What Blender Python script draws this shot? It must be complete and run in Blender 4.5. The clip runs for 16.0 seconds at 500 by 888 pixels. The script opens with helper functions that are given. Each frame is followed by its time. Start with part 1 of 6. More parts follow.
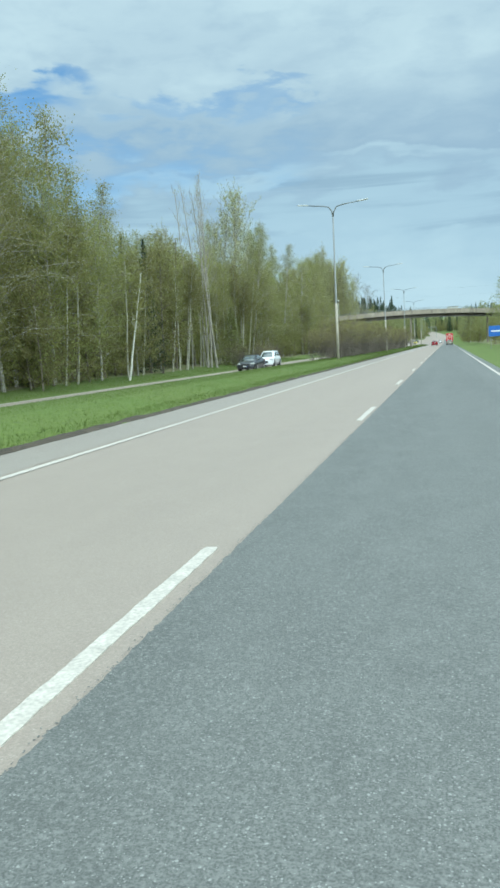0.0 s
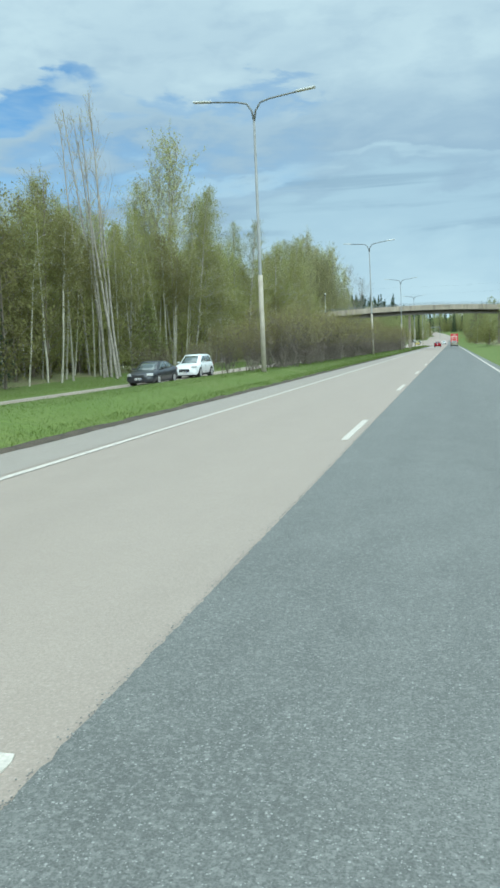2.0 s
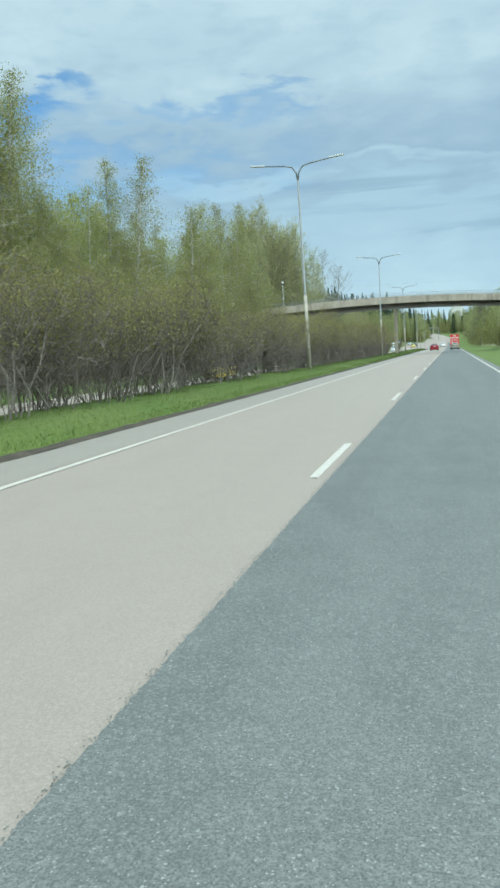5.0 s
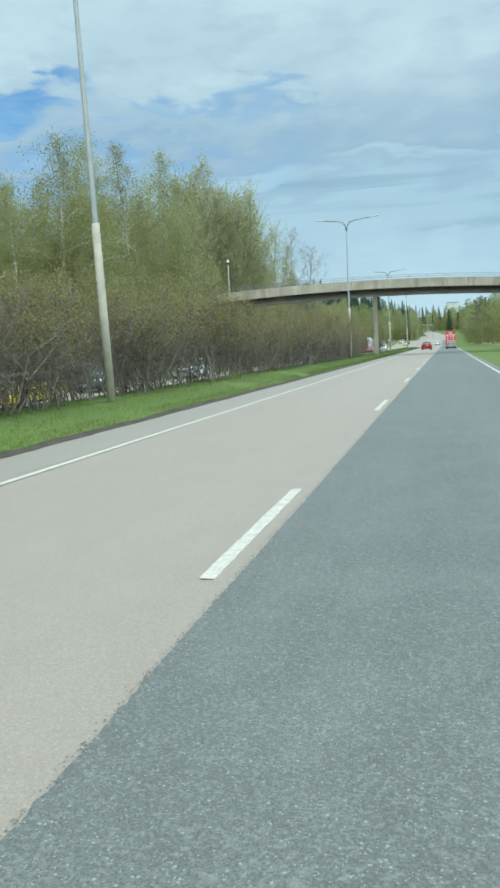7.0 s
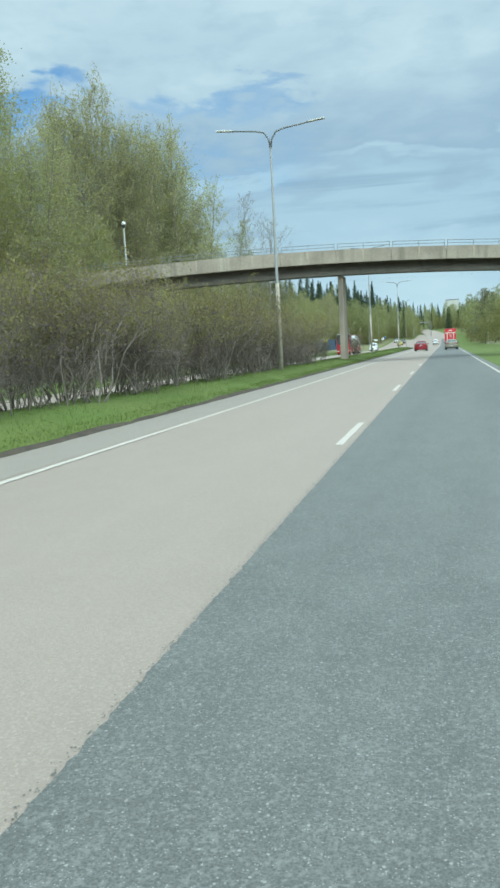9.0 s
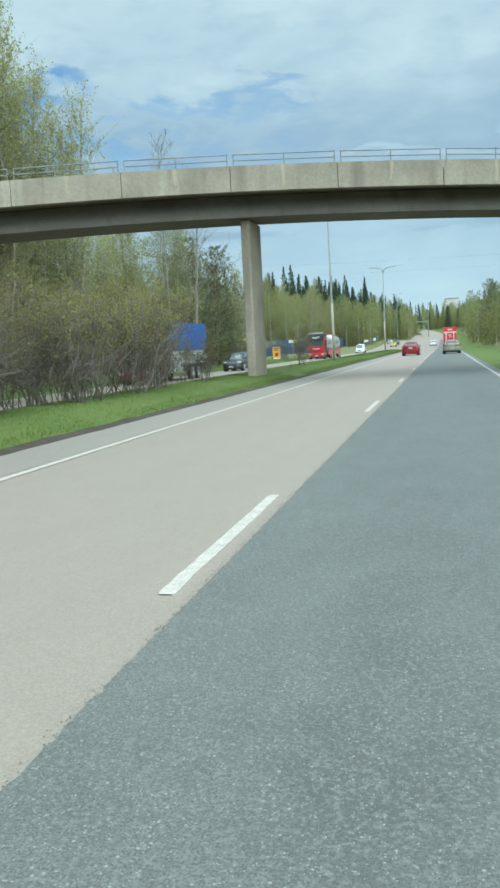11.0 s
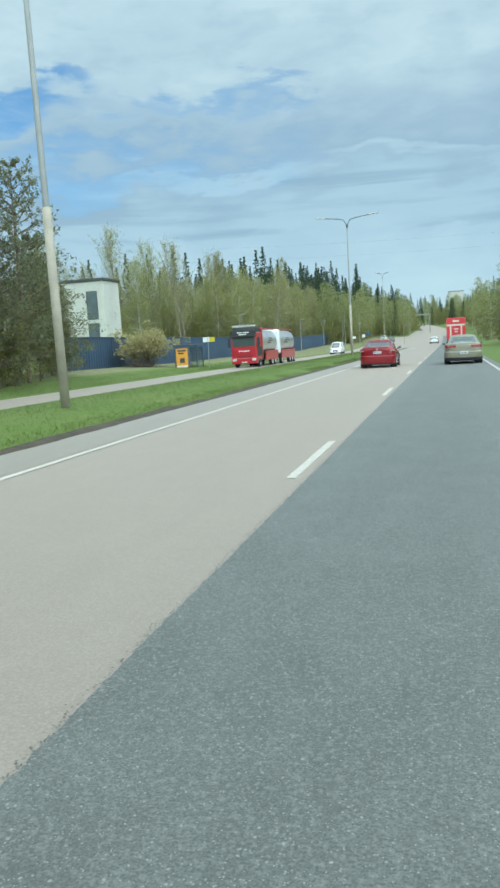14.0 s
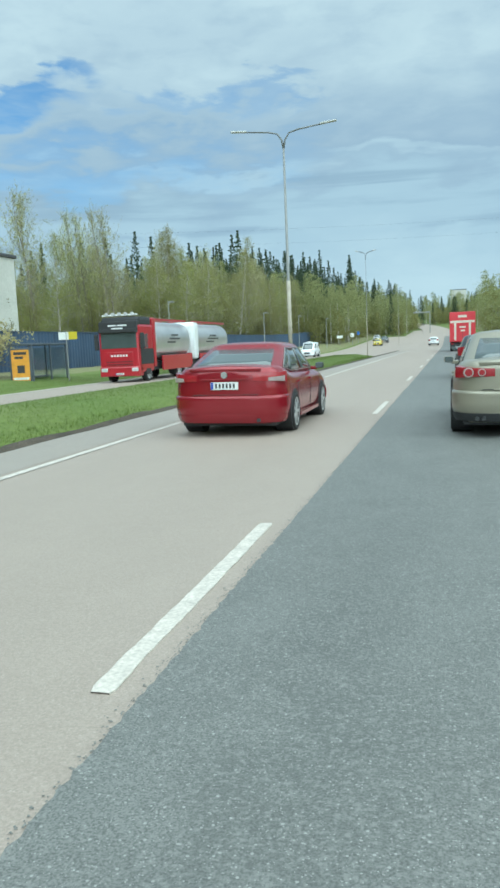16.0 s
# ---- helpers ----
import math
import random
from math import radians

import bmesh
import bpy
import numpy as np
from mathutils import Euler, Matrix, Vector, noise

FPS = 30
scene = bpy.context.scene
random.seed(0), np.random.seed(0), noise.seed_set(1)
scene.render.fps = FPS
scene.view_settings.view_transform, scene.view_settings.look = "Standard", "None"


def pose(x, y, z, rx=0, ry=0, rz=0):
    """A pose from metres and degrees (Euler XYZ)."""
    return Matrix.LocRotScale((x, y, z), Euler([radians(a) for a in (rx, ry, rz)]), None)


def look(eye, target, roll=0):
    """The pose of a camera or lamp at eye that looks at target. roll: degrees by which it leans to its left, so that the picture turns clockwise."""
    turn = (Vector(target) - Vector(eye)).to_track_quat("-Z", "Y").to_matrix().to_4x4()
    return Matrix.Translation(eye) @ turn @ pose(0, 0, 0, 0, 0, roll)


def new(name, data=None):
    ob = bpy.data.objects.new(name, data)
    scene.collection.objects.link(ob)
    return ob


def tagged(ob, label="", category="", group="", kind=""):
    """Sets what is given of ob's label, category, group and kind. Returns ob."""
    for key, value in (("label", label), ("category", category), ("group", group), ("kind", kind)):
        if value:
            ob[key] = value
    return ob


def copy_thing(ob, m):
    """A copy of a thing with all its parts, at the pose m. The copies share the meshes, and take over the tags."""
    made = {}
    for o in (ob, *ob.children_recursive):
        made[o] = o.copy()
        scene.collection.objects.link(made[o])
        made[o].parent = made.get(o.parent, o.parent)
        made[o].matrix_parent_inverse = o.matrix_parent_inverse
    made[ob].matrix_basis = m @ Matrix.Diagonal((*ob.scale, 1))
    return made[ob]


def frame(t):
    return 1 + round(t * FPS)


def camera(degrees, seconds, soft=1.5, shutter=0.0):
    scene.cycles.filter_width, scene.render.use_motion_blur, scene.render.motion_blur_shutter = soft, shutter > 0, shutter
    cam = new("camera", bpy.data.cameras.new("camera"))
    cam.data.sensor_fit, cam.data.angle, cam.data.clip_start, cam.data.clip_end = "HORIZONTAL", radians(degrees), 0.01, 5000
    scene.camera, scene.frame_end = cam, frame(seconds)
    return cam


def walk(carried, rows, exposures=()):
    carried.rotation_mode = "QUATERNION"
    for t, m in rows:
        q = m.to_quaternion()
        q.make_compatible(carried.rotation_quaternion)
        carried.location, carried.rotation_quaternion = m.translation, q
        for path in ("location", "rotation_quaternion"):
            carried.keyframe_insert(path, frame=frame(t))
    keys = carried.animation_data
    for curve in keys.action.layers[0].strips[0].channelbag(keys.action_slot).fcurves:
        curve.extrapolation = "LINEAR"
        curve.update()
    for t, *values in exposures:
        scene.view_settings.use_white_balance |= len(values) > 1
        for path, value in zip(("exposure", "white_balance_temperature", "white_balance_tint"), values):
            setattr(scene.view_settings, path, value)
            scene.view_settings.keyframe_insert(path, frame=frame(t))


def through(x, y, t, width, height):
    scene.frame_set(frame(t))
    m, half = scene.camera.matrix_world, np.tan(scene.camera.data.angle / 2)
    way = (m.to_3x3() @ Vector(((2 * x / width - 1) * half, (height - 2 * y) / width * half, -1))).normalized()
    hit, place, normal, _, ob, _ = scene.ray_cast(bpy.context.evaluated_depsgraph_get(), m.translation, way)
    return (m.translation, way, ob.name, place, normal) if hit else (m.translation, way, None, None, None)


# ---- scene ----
# camera: driven along the road; rows of seconds, x, y, pitch, roll, yaw
EYE = 1.388
ROWS = [
    (0.0, 0.104, 0.000, -6.938, 2.977, 14.280),
    (0.5, 0.088, 7.015, -6.966, 2.882, 14.390),
    (1.0, 0.062, 13.780, -6.975, 2.720, 14.438),
    (1.5, 0.017, 20.361, -7.063, 2.567, 14.480),
    (2.0, -0.008, 26.861, -6.985, 2.457, 14.561),
    (2.5, -0.025, 33.331, -6.933, 2.430, 14.706),
    (3.0, -0.044, 39.851, -6.851, 2.538, 14.694),
    (3.5, -0.067, 46.383, -6.804, 2.770, 14.634),
    (4.0, -0.071, 53.045, -6.747, 2.956, 14.601),
    (4.5, -0.067, 59.812, -6.692, 3.098, 14.577),
    (5.0, -0.063, 66.658, -6.654, 3.198, 14.544),
    (5.5, -0.065, 73.558, -6.645, 3.253, 14.484),
    (6.0, -0.075, 80.487, -6.681, 3.248, 14.379),
    (6.5, -0.095, 87.421, -6.775, 3.152, 14.211),
    (7.0, -0.087, 94.474, -6.867, 3.007, 14.206),
    (7.5, -0.071, 101.732, -6.900, 2.945, 14.233),
    (8.0, -0.062, 109.152, -6.890, 2.945, 14.251),
    (8.5, -0.073, 116.690, -6.898, 3.024, 14.239),
    (9.0, -0.070, 124.182, -6.925, 3.104, 14.157),
    (9.5, -0.054, 131.669, -6.928, 3.101, 14.116),
    (10.0, -0.027, 139.145, -6.918, 3.055, 14.101),
    (10.5, 0.009, 146.607, -6.906, 3.005, 14.101),
    (11.0, 0.055, 154.049, -6.901, 2.981, 14.102),
    (11.5, 0.109, 161.468, -6.914, 3.017, 14.091),
    (12.0, 0.168, 168.857, -6.956, 3.146, 14.054),
    (12.5, 0.189, 176.191, -7.069, 3.294, 14.086),
    (13.0, 0.187, 183.530, -7.015, 3.398, 14.182),
    (13.5, 0.151, 190.891, -7.079, 3.404, 14.256),
    (14.0, 0.096, 198.274, -7.073, 3.340, 14.384),
    (14.5, 0.035, 205.628, -7.025, 3.221, 14.441),
    (15.0, -0.025, 212.905, -7.050, 3.022, 14.527),
    (15.5, -0.074, 220.174, -7.187, 2.708, 14.571),
    (16.0, -0.147, 227.382, -7.228, 2.474, 14.458),
]
cam = camera(36.06, 16.0, soft=2.8)
walk(cam, [(t, pose(x, y, EYE, 90 + p, r, w)) for t, x, y, p, r, w in ROWS],
     exposures=[(0.0, 0.75, 5290, -10), (10.8, 0.75, 5290, -10), (11.5, 0.83, 5290, -10), (12.0, 0.86, 5290, -10), (12.5, 0.99, 5290, -10), (13.0, 0.93, 5290, -10), (13.6, 0.80, 5290, -10), (14.4, 0.75, 5290, -10), (16.0, 0.74, 5290, -10)])

# ---------- world and sun ----------
SUN_AZ, SUN_EL = 142.0, 54.0  # degrees clockwise from +y, and above the horizon
world = bpy.data.worlds.new("sky")
scene.world = world
world.use_nodes = True


def sky_nodes():
    nt = world.node_tree
    N, L = nt.nodes, nt.links
    N.clear()
    out = N.new("ShaderNodeOutputWorld")
    bg = N.new("ShaderNodeBackground")
    sky = N.new("ShaderNodeTexSky")
    sky.sky_type = "NISHITA"
    sky.sun_disc = False
    sky.sun_elevation = radians(SUN_EL)
    sky.sun_rotation = radians(SUN_AZ)
    sky.air_density, sky.dust_density, sky.ozone_density = 1.0, 1.2, 1.5
    co = N.new("ShaderNodeTexCoord")
    sep = N.new("ShaderNodeSeparateXYZ")
    L.new(co.outputs["Generated"], sep.inputs[0])

    def cloud(scale, detail, seed, stretch, lo, hi):
        m = N.new("ShaderNodeMapping")
        m.inputs["Scale"].default_value = (scale, scale, scale * stretch)
        m.inputs["Location"].default_value = (seed, seed * 0.7, seed * 1.3)
        L.new(co.outputs["Generated"], m.inputs["Vector"])
        n = N.new("ShaderNodeTexNoise")
        n.inputs["Scale"].default_value = 1.0
        n.inputs["Detail"].default_value = detail
        n.inputs["Roughness"].default_value = 0.52
        n.inputs["Distortion"].default_value = 0.3
        L.new(m.outputs[0], n.inputs["Vector"])
        r = N.new("ShaderNodeMapRange")
        r.interpolation_type = "SMOOTHSTEP"
        r.inputs["From Min"].default_value, r.inputs["From Max"].default_value = lo, hi
        L.new(n.outputs["Fac"], r.inputs["Value"])
        return r.outputs[0]

    def math2(op, a, b):
        m = N.new("ShaderNodeMath")
        m.operation = op
        m.use_clamp = True
        for i, v in enumerate((a, b)):
            if isinstance(v, (int, float)):
                m.inputs[i].default_value = v
            else:
                L.new(v, m.inputs[i])
        return m.outputs[0]

    def ramp(v, lo, hi, a=0.0, b=1.0):
        m = N.new("ShaderNodeMapRange")
        m.interpolation_type = "SMOOTHSTEP"
        for key, val in (("From Min", lo), ("From Max", hi), ("To Min", a), ("To Max", b)):
            m.inputs[key].default_value = val
        L.new(v, m.inputs["Value"])
        return m.outputs[0]

    def add(v, w):
        m = N.new("ShaderNodeMath")
        for i, q in enumerate((v, w)):
            if isinstance(q, (int, float)):
                m.inputs[i].default_value = q
            else:
                L.new(q, m.inputs[i])
        return m.outputs[0]

    def colour(f, a, b):
        m = N.new("ShaderNodeMix")
        m.data_type = "RGBA"
        L.new(f, m.inputs[0])
        for k, v in ((6, a), (7, b)):
            if isinstance(v, tuple):
                m.inputs[k].default_value = (*v, 1)
            else:
                L.new(v, m.inputs[k])
        return m.outputs[2]

    def signed(v, amount):
        return ramp(v, 0.0, 1.0, -amount, amount)

    def band(v, lo, mid0, mid1, hi):
        return math2("MULTIPLY", ramp(v, lo, mid0), ramp(v, mid1, hi, 1.0, 0.0))

    # height and bearing, made ragged by billows; the clouds lie in flat layers
    billow = cloud(5.0, 7, 3.1, 2.6, 0.22, 0.78)
    wisp = cloud(14.0, 7, 6.3, 3.2, 0.28, 0.72)
    up = add(add(sep.outputs["Z"], signed(billow, 0.030)), signed(wisp, 0.012))
    side = add(add(sep.outputs["X"], signed(cloud(4.0, 6, 9.9, 1.5, 0.25, 0.75), 0.07)), signed(wisp, 0.03))
    # the deck: white above, blue-grey in its shaded lower part, pale towards the horizon
    deck = colour(ramp(up, 0.235, 0.345), (3.85, 4.4, 5.15), (6.2, 6.45, 6.55))
    puff = math2("ADD", math2("MULTIPLY", cloud(6.5, 7, 5.7, 2.2, 0.38, 0.70), 0.6), math2("MULTIPLY", cloud(17.0, 6, 4.4, 2.6, 0.42, 0.72), 0.5))
    deck = colour(math2("MULTIPLY", puff, ramp(up, 0.24, 0.34, 0.35, 0.9)), deck, (4.75, 5.15, 5.65))
    low = colour(ramp(up, 0.02, 0.17), (6.0, 6.5, 6.7), (4.75, 5.4, 5.95))
    cover = colour(ramp(up, 0.165, 0.215), low, deck)
    # bright streaks between the layers, and thin grey bars
    streak = math2("MULTIPLY", band(up, 0.195, 0.212, 0.222, 0.240), cloud(3.4, 6, 8.4, 9.0, 0.36, 0.62))
    cover = colour(math2("MULTIPLY", streak, 0.75), cover, (5.5, 6.05, 6.4))
    bars = math2("MULTIPLY", cloud(2.6, 6, 1.7, 15.0, 0.50, 0.66), band(up, 0.125, 0.155, 0.20, 0.225))
    cover = colour(math2("MULTIPLY", bars, 0.7), cover, (3.35, 3.95, 4.7))
    # clear gaps, the widest of them to the west
    gap = math2("MULTIPLY", band(up, 0.262, 0.286, 0.318, 0.338), ramp(side, -0.33, -0.42))
    gap = math2("ADD", gap, math2("MULTIPLY", math2("MULTIPLY", band(up, 0.265, 0.285, 0.292, 0.31), band(side, -0.32, -0.285, -0.25, -0.21)), 0.55))
    gap = math2("ADD", gap, math2("MULTIPLY", math2("MULTIPLY", band(up, 0.19, 0.215, 0.235, 0.262), ramp(side, -0.16, -0.40)), 0.65))
    gap = math2("MULTIPLY", gap, ramp(cloud(7.0, 6, 2.2, 5.0, 0.30, 0.66), 0.0, 1.0, 1.0, 0.62))
    blue = N.new("ShaderNodeHueSaturation")
    blue.inputs["Saturation"].default_value, blue.inputs["Value"].default_value = 1.18, 1.25
    L.new(sky.outputs[0], blue.inputs["Color"])
    sky_colour = colour(math2("MULTIPLY", gap, 0.92), cover, blue.outputs[0])
    bg.inputs["Strength"].default_value = 0.066
    L.new(sky_colour, bg.inputs[0])
    L.new(bg.outputs[0], out.inputs[0])


sky_nodes()
sun = new("sun", bpy.data.lights.new("sun", "SUN"))
sun.data.energy, sun.data.angle, sun.data.color = 3.6, radians(120), (1.0, 0.95, 0.87)
a_, e_ = radians(SUN_AZ), radians(SUN_EL)
sun_from = Vector((math.sin(a_) * math.cos(e_), math.cos(a_) * math.cos(e_), math.sin(e_)))
sun.matrix_world = look(sun_from * 100, (0, 0, 0))


# ---------- materials ----------
def material(name, color, rough=0.7, metal=0.0, vary=0.12, scale=3.0, fine=0.1, fine_scale=60.0, bump=0.0, bump_scale=40.0,
             color2=None, spec=0.5, coat=0.0, rand=0.0, object_space=True, trans=0.0, emit=0.0):
    m = bpy.data.materials.new(name)
    m.use_nodes = True
    nt = m.node_tree
    N, L = nt.nodes, nt.links
    b = N["Principled BSDF"]
    b.inputs["Roughness"].default_value = rough
    b.inputs["Metallic"].default_value = metal
    b.inputs["Specular IOR Level"].default_value = spec
    b.inputs["Coat Weight"].default_value = coat
    b.inputs["Coat Roughness"].default_value = 0.12
    b.inputs["Transmission Weight"].default_value = trans
    co = N.new("ShaderNodeTexCoord")
    vec = co.outputs["Object"]
    c2 = color2 or tuple(c * (1 - 2.2 * vary) for c in color)
    n1 = N.new("ShaderNodeTexNoise")
    n1.inputs["Scale"].default_value, n1.inputs["Detail"].default_value = scale, 5
    L.new(vec, n1.inputs["Vector"])
    r1 = N.new("ShaderNodeMapRange")
    r1.inputs["From Min"].default_value, r1.inputs["From Max"].default_value = 0.32, 0.68
    L.new(n1.outputs["Fac"], r1.inputs["Value"])
    mx = N.new("ShaderNodeMix")
    mx.data_type = "RGBA"
    mx.inputs[6].default_value, mx.inputs[7].default_value = (*color, 1), (*c2, 1)
    L.new(r1.outputs[0], mx.inputs[0])
    n2 = N.new("ShaderNodeTexNoise")
    n2.inputs["Scale"].default_value, n2.inputs["Detail"].default_value = fine_scale, 3
    L.new(vec, n2.inputs["Vector"])
    hs = N.new("ShaderNodeHueSaturation")
    r2 = N.new("ShaderNodeMapRange")
    r2.inputs["From Min"].default_value, r2.inputs["From Max"].default_value = 0.3, 0.7
    r2.inputs["To Min"].default_value, r2.inputs["To Max"].default_value = 1 - fine, 1 + fine
    L.new(n2.outputs["Fac"], r2.inputs["Value"])
    last = r2.outputs[0]
    if rand:
        oi = N.new("ShaderNodeObjectInfo")
        r3 = N.new("ShaderNodeMapRange")
        r3.inputs["To Min"].default_value, r3.inputs["To Max"].default_value = 1 - rand, 1 + rand
        L.new(oi.outputs["Random"], r3.inputs["Value"])
        mu = N.new("ShaderNodeMath")
        mu.operation = "MULTIPLY"
        L.new(last, mu.inputs[0])
        L.new(r3.outputs[0], mu.inputs[1])
        last = mu.outputs[0]
    L.new(last, hs.inputs["Value"])
    L.new(mx.outputs[2], hs.inputs["Color"])
    L.new(hs.outputs[0], b.inputs["Base Color"])
    if bump:
        n3 = N.new("ShaderNodeTexNoise")
        n3.inputs["Scale"].default_value, n3.inputs["Detail"].default_value = bump_scale, 4
        L.new(vec, n3.inputs["Vector"])
        bp = N.new("ShaderNodeBump")
        bp.inputs["Strength"].default_value, bp.inputs["Distance"].default_value = bump, 0.01
        L.new(n3.outputs["Fac"], bp.inputs["Height"])
        L.new(bp.outputs[0], b.inputs["Normal"])
    if emit:
        b.inputs["Emission Color"].default_value = (*color, 1)
        b.inputs["Emission Strength"].default_value = emit
    return m


def asphalt(name, base, dark, light, stone):
    """Worn asphalt: broad stains, lengthwise wheel tracks, and pale stones of a centimetre or two."""
    m = bpy.data.materials.new(name)
    m.use_nodes = True
    nt = m.node_tree
    N, L = nt.nodes, nt.links
    b = N["Principled BSDF"]
    b.inputs["Roughness"].default_value = 0.62
    b.inputs["Specular IOR Level"].default_value = 0.5
    co = N.new("ShaderNodeTexCoord")

    def noise_of(scale, detail, sx=1.0, sy=1.0, lo=0.35, hi=0.65):
        mp = N.new("ShaderNodeMapping")
        mp.inputs["Scale"].default_value = (sx, sy, 1)
        L.new(co.outputs["Object"], mp.inputs[0])
        n = N.new("ShaderNodeTexNoise")
        n.inputs["Scale"].default_value, n.inputs["Detail"].default_value = scale, detail
        L.new(mp.outputs[0], n.inputs["Vector"])
        r = N.new("ShaderNodeMapRange")
        r.inputs["From Min"].default_value, r.inputs["From Max"].default_value = lo, hi
        L.new(n.outputs["Fac"], r.inputs["Value"])
        return r.outputs[0]

    def mixc(f, a, c, k=1.0):
        mx = N.new("ShaderNodeMix")
        mx.data_type = "RGBA"
        mu = N.new("ShaderNodeMath")
        mu.operation, mu.use_clamp = "MULTIPLY", True
        L.new(f, mu.inputs[0])
        mu.inputs[1].default_value = k
        L.new(mu.outputs[0], mx.inputs[0])
        for i, v in ((6, a), (7, c)):
            if isinstance(v, tuple):
                mx.inputs[i].default_value = (*v, 1)
            else:
                L.new(v, mx.inputs[i])
        return mx.outputs[2]

    col = mixc(noise_of(0.25, 4, 1, 0.25), base, dark, 0.5)
    col = mixc(noise_of(1.1, 3, 1.0, 0.05), col, light, 0.4)
    col = mixc(noise_of(1.0, 3, 1.0, 0.03, 0.45, 0.62), col, dark, 0.35)
    col = mixc(noise_of(5, 5), col, dark, 0.3)
    col = mixc(noise_of(2.2, 5, 1.0, 0.6, 0.42, 0.66), col, light, 0.4)
    fine = noise_of(110, 3, 1, 1, 0.40, 0.60)
    col = mixc(fine, col, dark, 0.85)
    col = mixc(noise_of(60, 4, 1, 1, 0.48, 0.70), col, light, 0.8)
    col = mixc(noise_of(26, 4, 1, 1, 0.58, 0.72), col, dark, 0.5)
    for scale, keep, k in ((70, 0.86, 0.5), (120, 0.72, 0.5)):
        vo = N.new("ShaderNodeTexVoronoi")
        vo.inputs["Scale"].default_value = scale
        L.new(co.outputs["Object"], vo.inputs["Vector"])
        se = N.new("ShaderNodeSeparateColor")
        L.new(vo.outputs["Color"], se.inputs[0])
        rr = N.new("ShaderNodeMath")
        rr.operation = "MULTIPLY"
        rr.inputs[1].default_value = 0.42
        L.new(se.outputs[1], rr.inputs[0])
        lt = N.new("ShaderNodeMath")
        lt.operation = "LESS_THAN"
        L.new(vo.outputs["Distance"], lt.inputs[0])
        L.new(rr.outputs[0], lt.inputs[1])
        gt = N.new("ShaderNodeMath")
        gt.operation = "GREATER_THAN"
        gt.inputs[1].default_value = keep
        L.new(se.outputs[0], gt.inputs[0])
        mu = N.new("ShaderNodeMath")
        mu.operation, mu.use_clamp = "MULTIPLY", True
        L.new(lt.outputs[0], mu.inputs[0])
        L.new(gt.outputs[0], mu.inputs[1])
        col = mixc(mu.outputs[0], col, stone, k)
    L.new(col, b.inputs["Base Color"])
    bp = N.new("ShaderNodeBump")
    bp.inputs["Strength"].default_value, bp.inputs["Distance"].default_value = 0.35, 0.004
    L.new(fine, bp.inputs["Height"])
    L.new(bp.outputs[0], b.inputs["Normal"])
    return m


def leafy(name, c1, c2, rand=0.18, hue=0.012, through=0.5):
    """Leaves: colour from leaf to leaf and from tree to tree, a little light through them."""
    m = bpy.data.materials.new(name)
    m.use_nodes = True
    nt = m.node_tree
    N, L = nt.nodes, nt.links
    b = N["Principled BSDF"]
    b.inputs["Roughness"].default_value = 0.6
    b.inputs["Specular IOR Level"].default_value = 0.25
    ge = N.new("ShaderNodeNewGeometry")
    mx = N.new("ShaderNodeMix")
    mx.data_type = "RGBA"
    mx.inputs[6].default_value, mx.inputs[7].default_value = (*c1, 1), (*c2, 1)
    L.new(ge.outputs["Random Per Island"], mx.inputs[0])
    oi = N.new("ShaderNodeObjectInfo")
    hs = N.new("ShaderNodeHueSaturation")
    for key, lo, hi in (("Value", 1 - rand, 1 + rand), ("Hue", 0.5 - hue, 0.5 + hue)):
        r = N.new("ShaderNodeMapRange")
        r.inputs["To Min"].default_value, r.inputs["To Max"].default_value = lo, hi
        L.new(oi.outputs["Random"], r.inputs["Value"])
        L.new(r.outputs[0], hs.inputs[key])
    L.new(mx.outputs[2], hs.inputs["Color"])
    L.new(hs.outputs[0], b.inputs["Base Color"])
    tr = N.new("ShaderNodeBsdfTranslucent")
    L.new(hs.outputs[0], tr.inputs[0])
    ms = N.new("ShaderNodeMixShader")
    ms.inputs[0].default_value = through
    L.new(b.outputs[0], ms.inputs[1])
    L.new(tr.outputs[0], ms.inputs[2])
    L.new(ms.outputs[0], N["Material Output"].inputs[0])
    return m


M_OLD = asphalt("old_asphalt", (0.305, 0.254, 0.214), (0.245, 0.204, 0.172), (0.335, 0.281, 0.238), (0.41, 0.355, 0.31))
M_SHOULDER = asphalt("shoulder_asphalt", (0.280, 0.247, 0.215), (0.22, 0.192, 0.166), (0.315, 0.279, 0.243), (0.38, 0.36, 0.33))
M_NEW = asphalt("new_asphalt", (0.158, 0.159, 0.150), (0.074, 0.076, 0.072), (0.205, 0.206, 0.194), (0.40, 0.40, 0.38))
M_PAINT = material("road_paint", (0.53, 0.485, 0.43), 0.6, vary=0.10, scale=7, fine=0.2, fine_scale=45, bump=0.3)
M_GROUND = material("verge_soil_grass", (0.086, 0.128, 0.017), 0.95, vary=0.2, scale=0.3, fine=0.2, fine_scale=9, bump=0.8, bump_scale=18,
                    color2=(0.108, 0.138, 0.026))
M_LITTER = material("leaf_litter", (0.17, 0.145, 0.085), 0.95, vary=0.2, scale=0.5, fine=0.4, fine_scale=8, bump=0.8, bump_scale=14, color2=(0.15, 0.175, 0.055))
M_DIRT = material("dirt_edge", (0.070, 0.055, 0.038), 0.95, vary=0.2, scale=2.5, fine=0.35, fine_scale=25, bump=0.8, bump_scale=30)
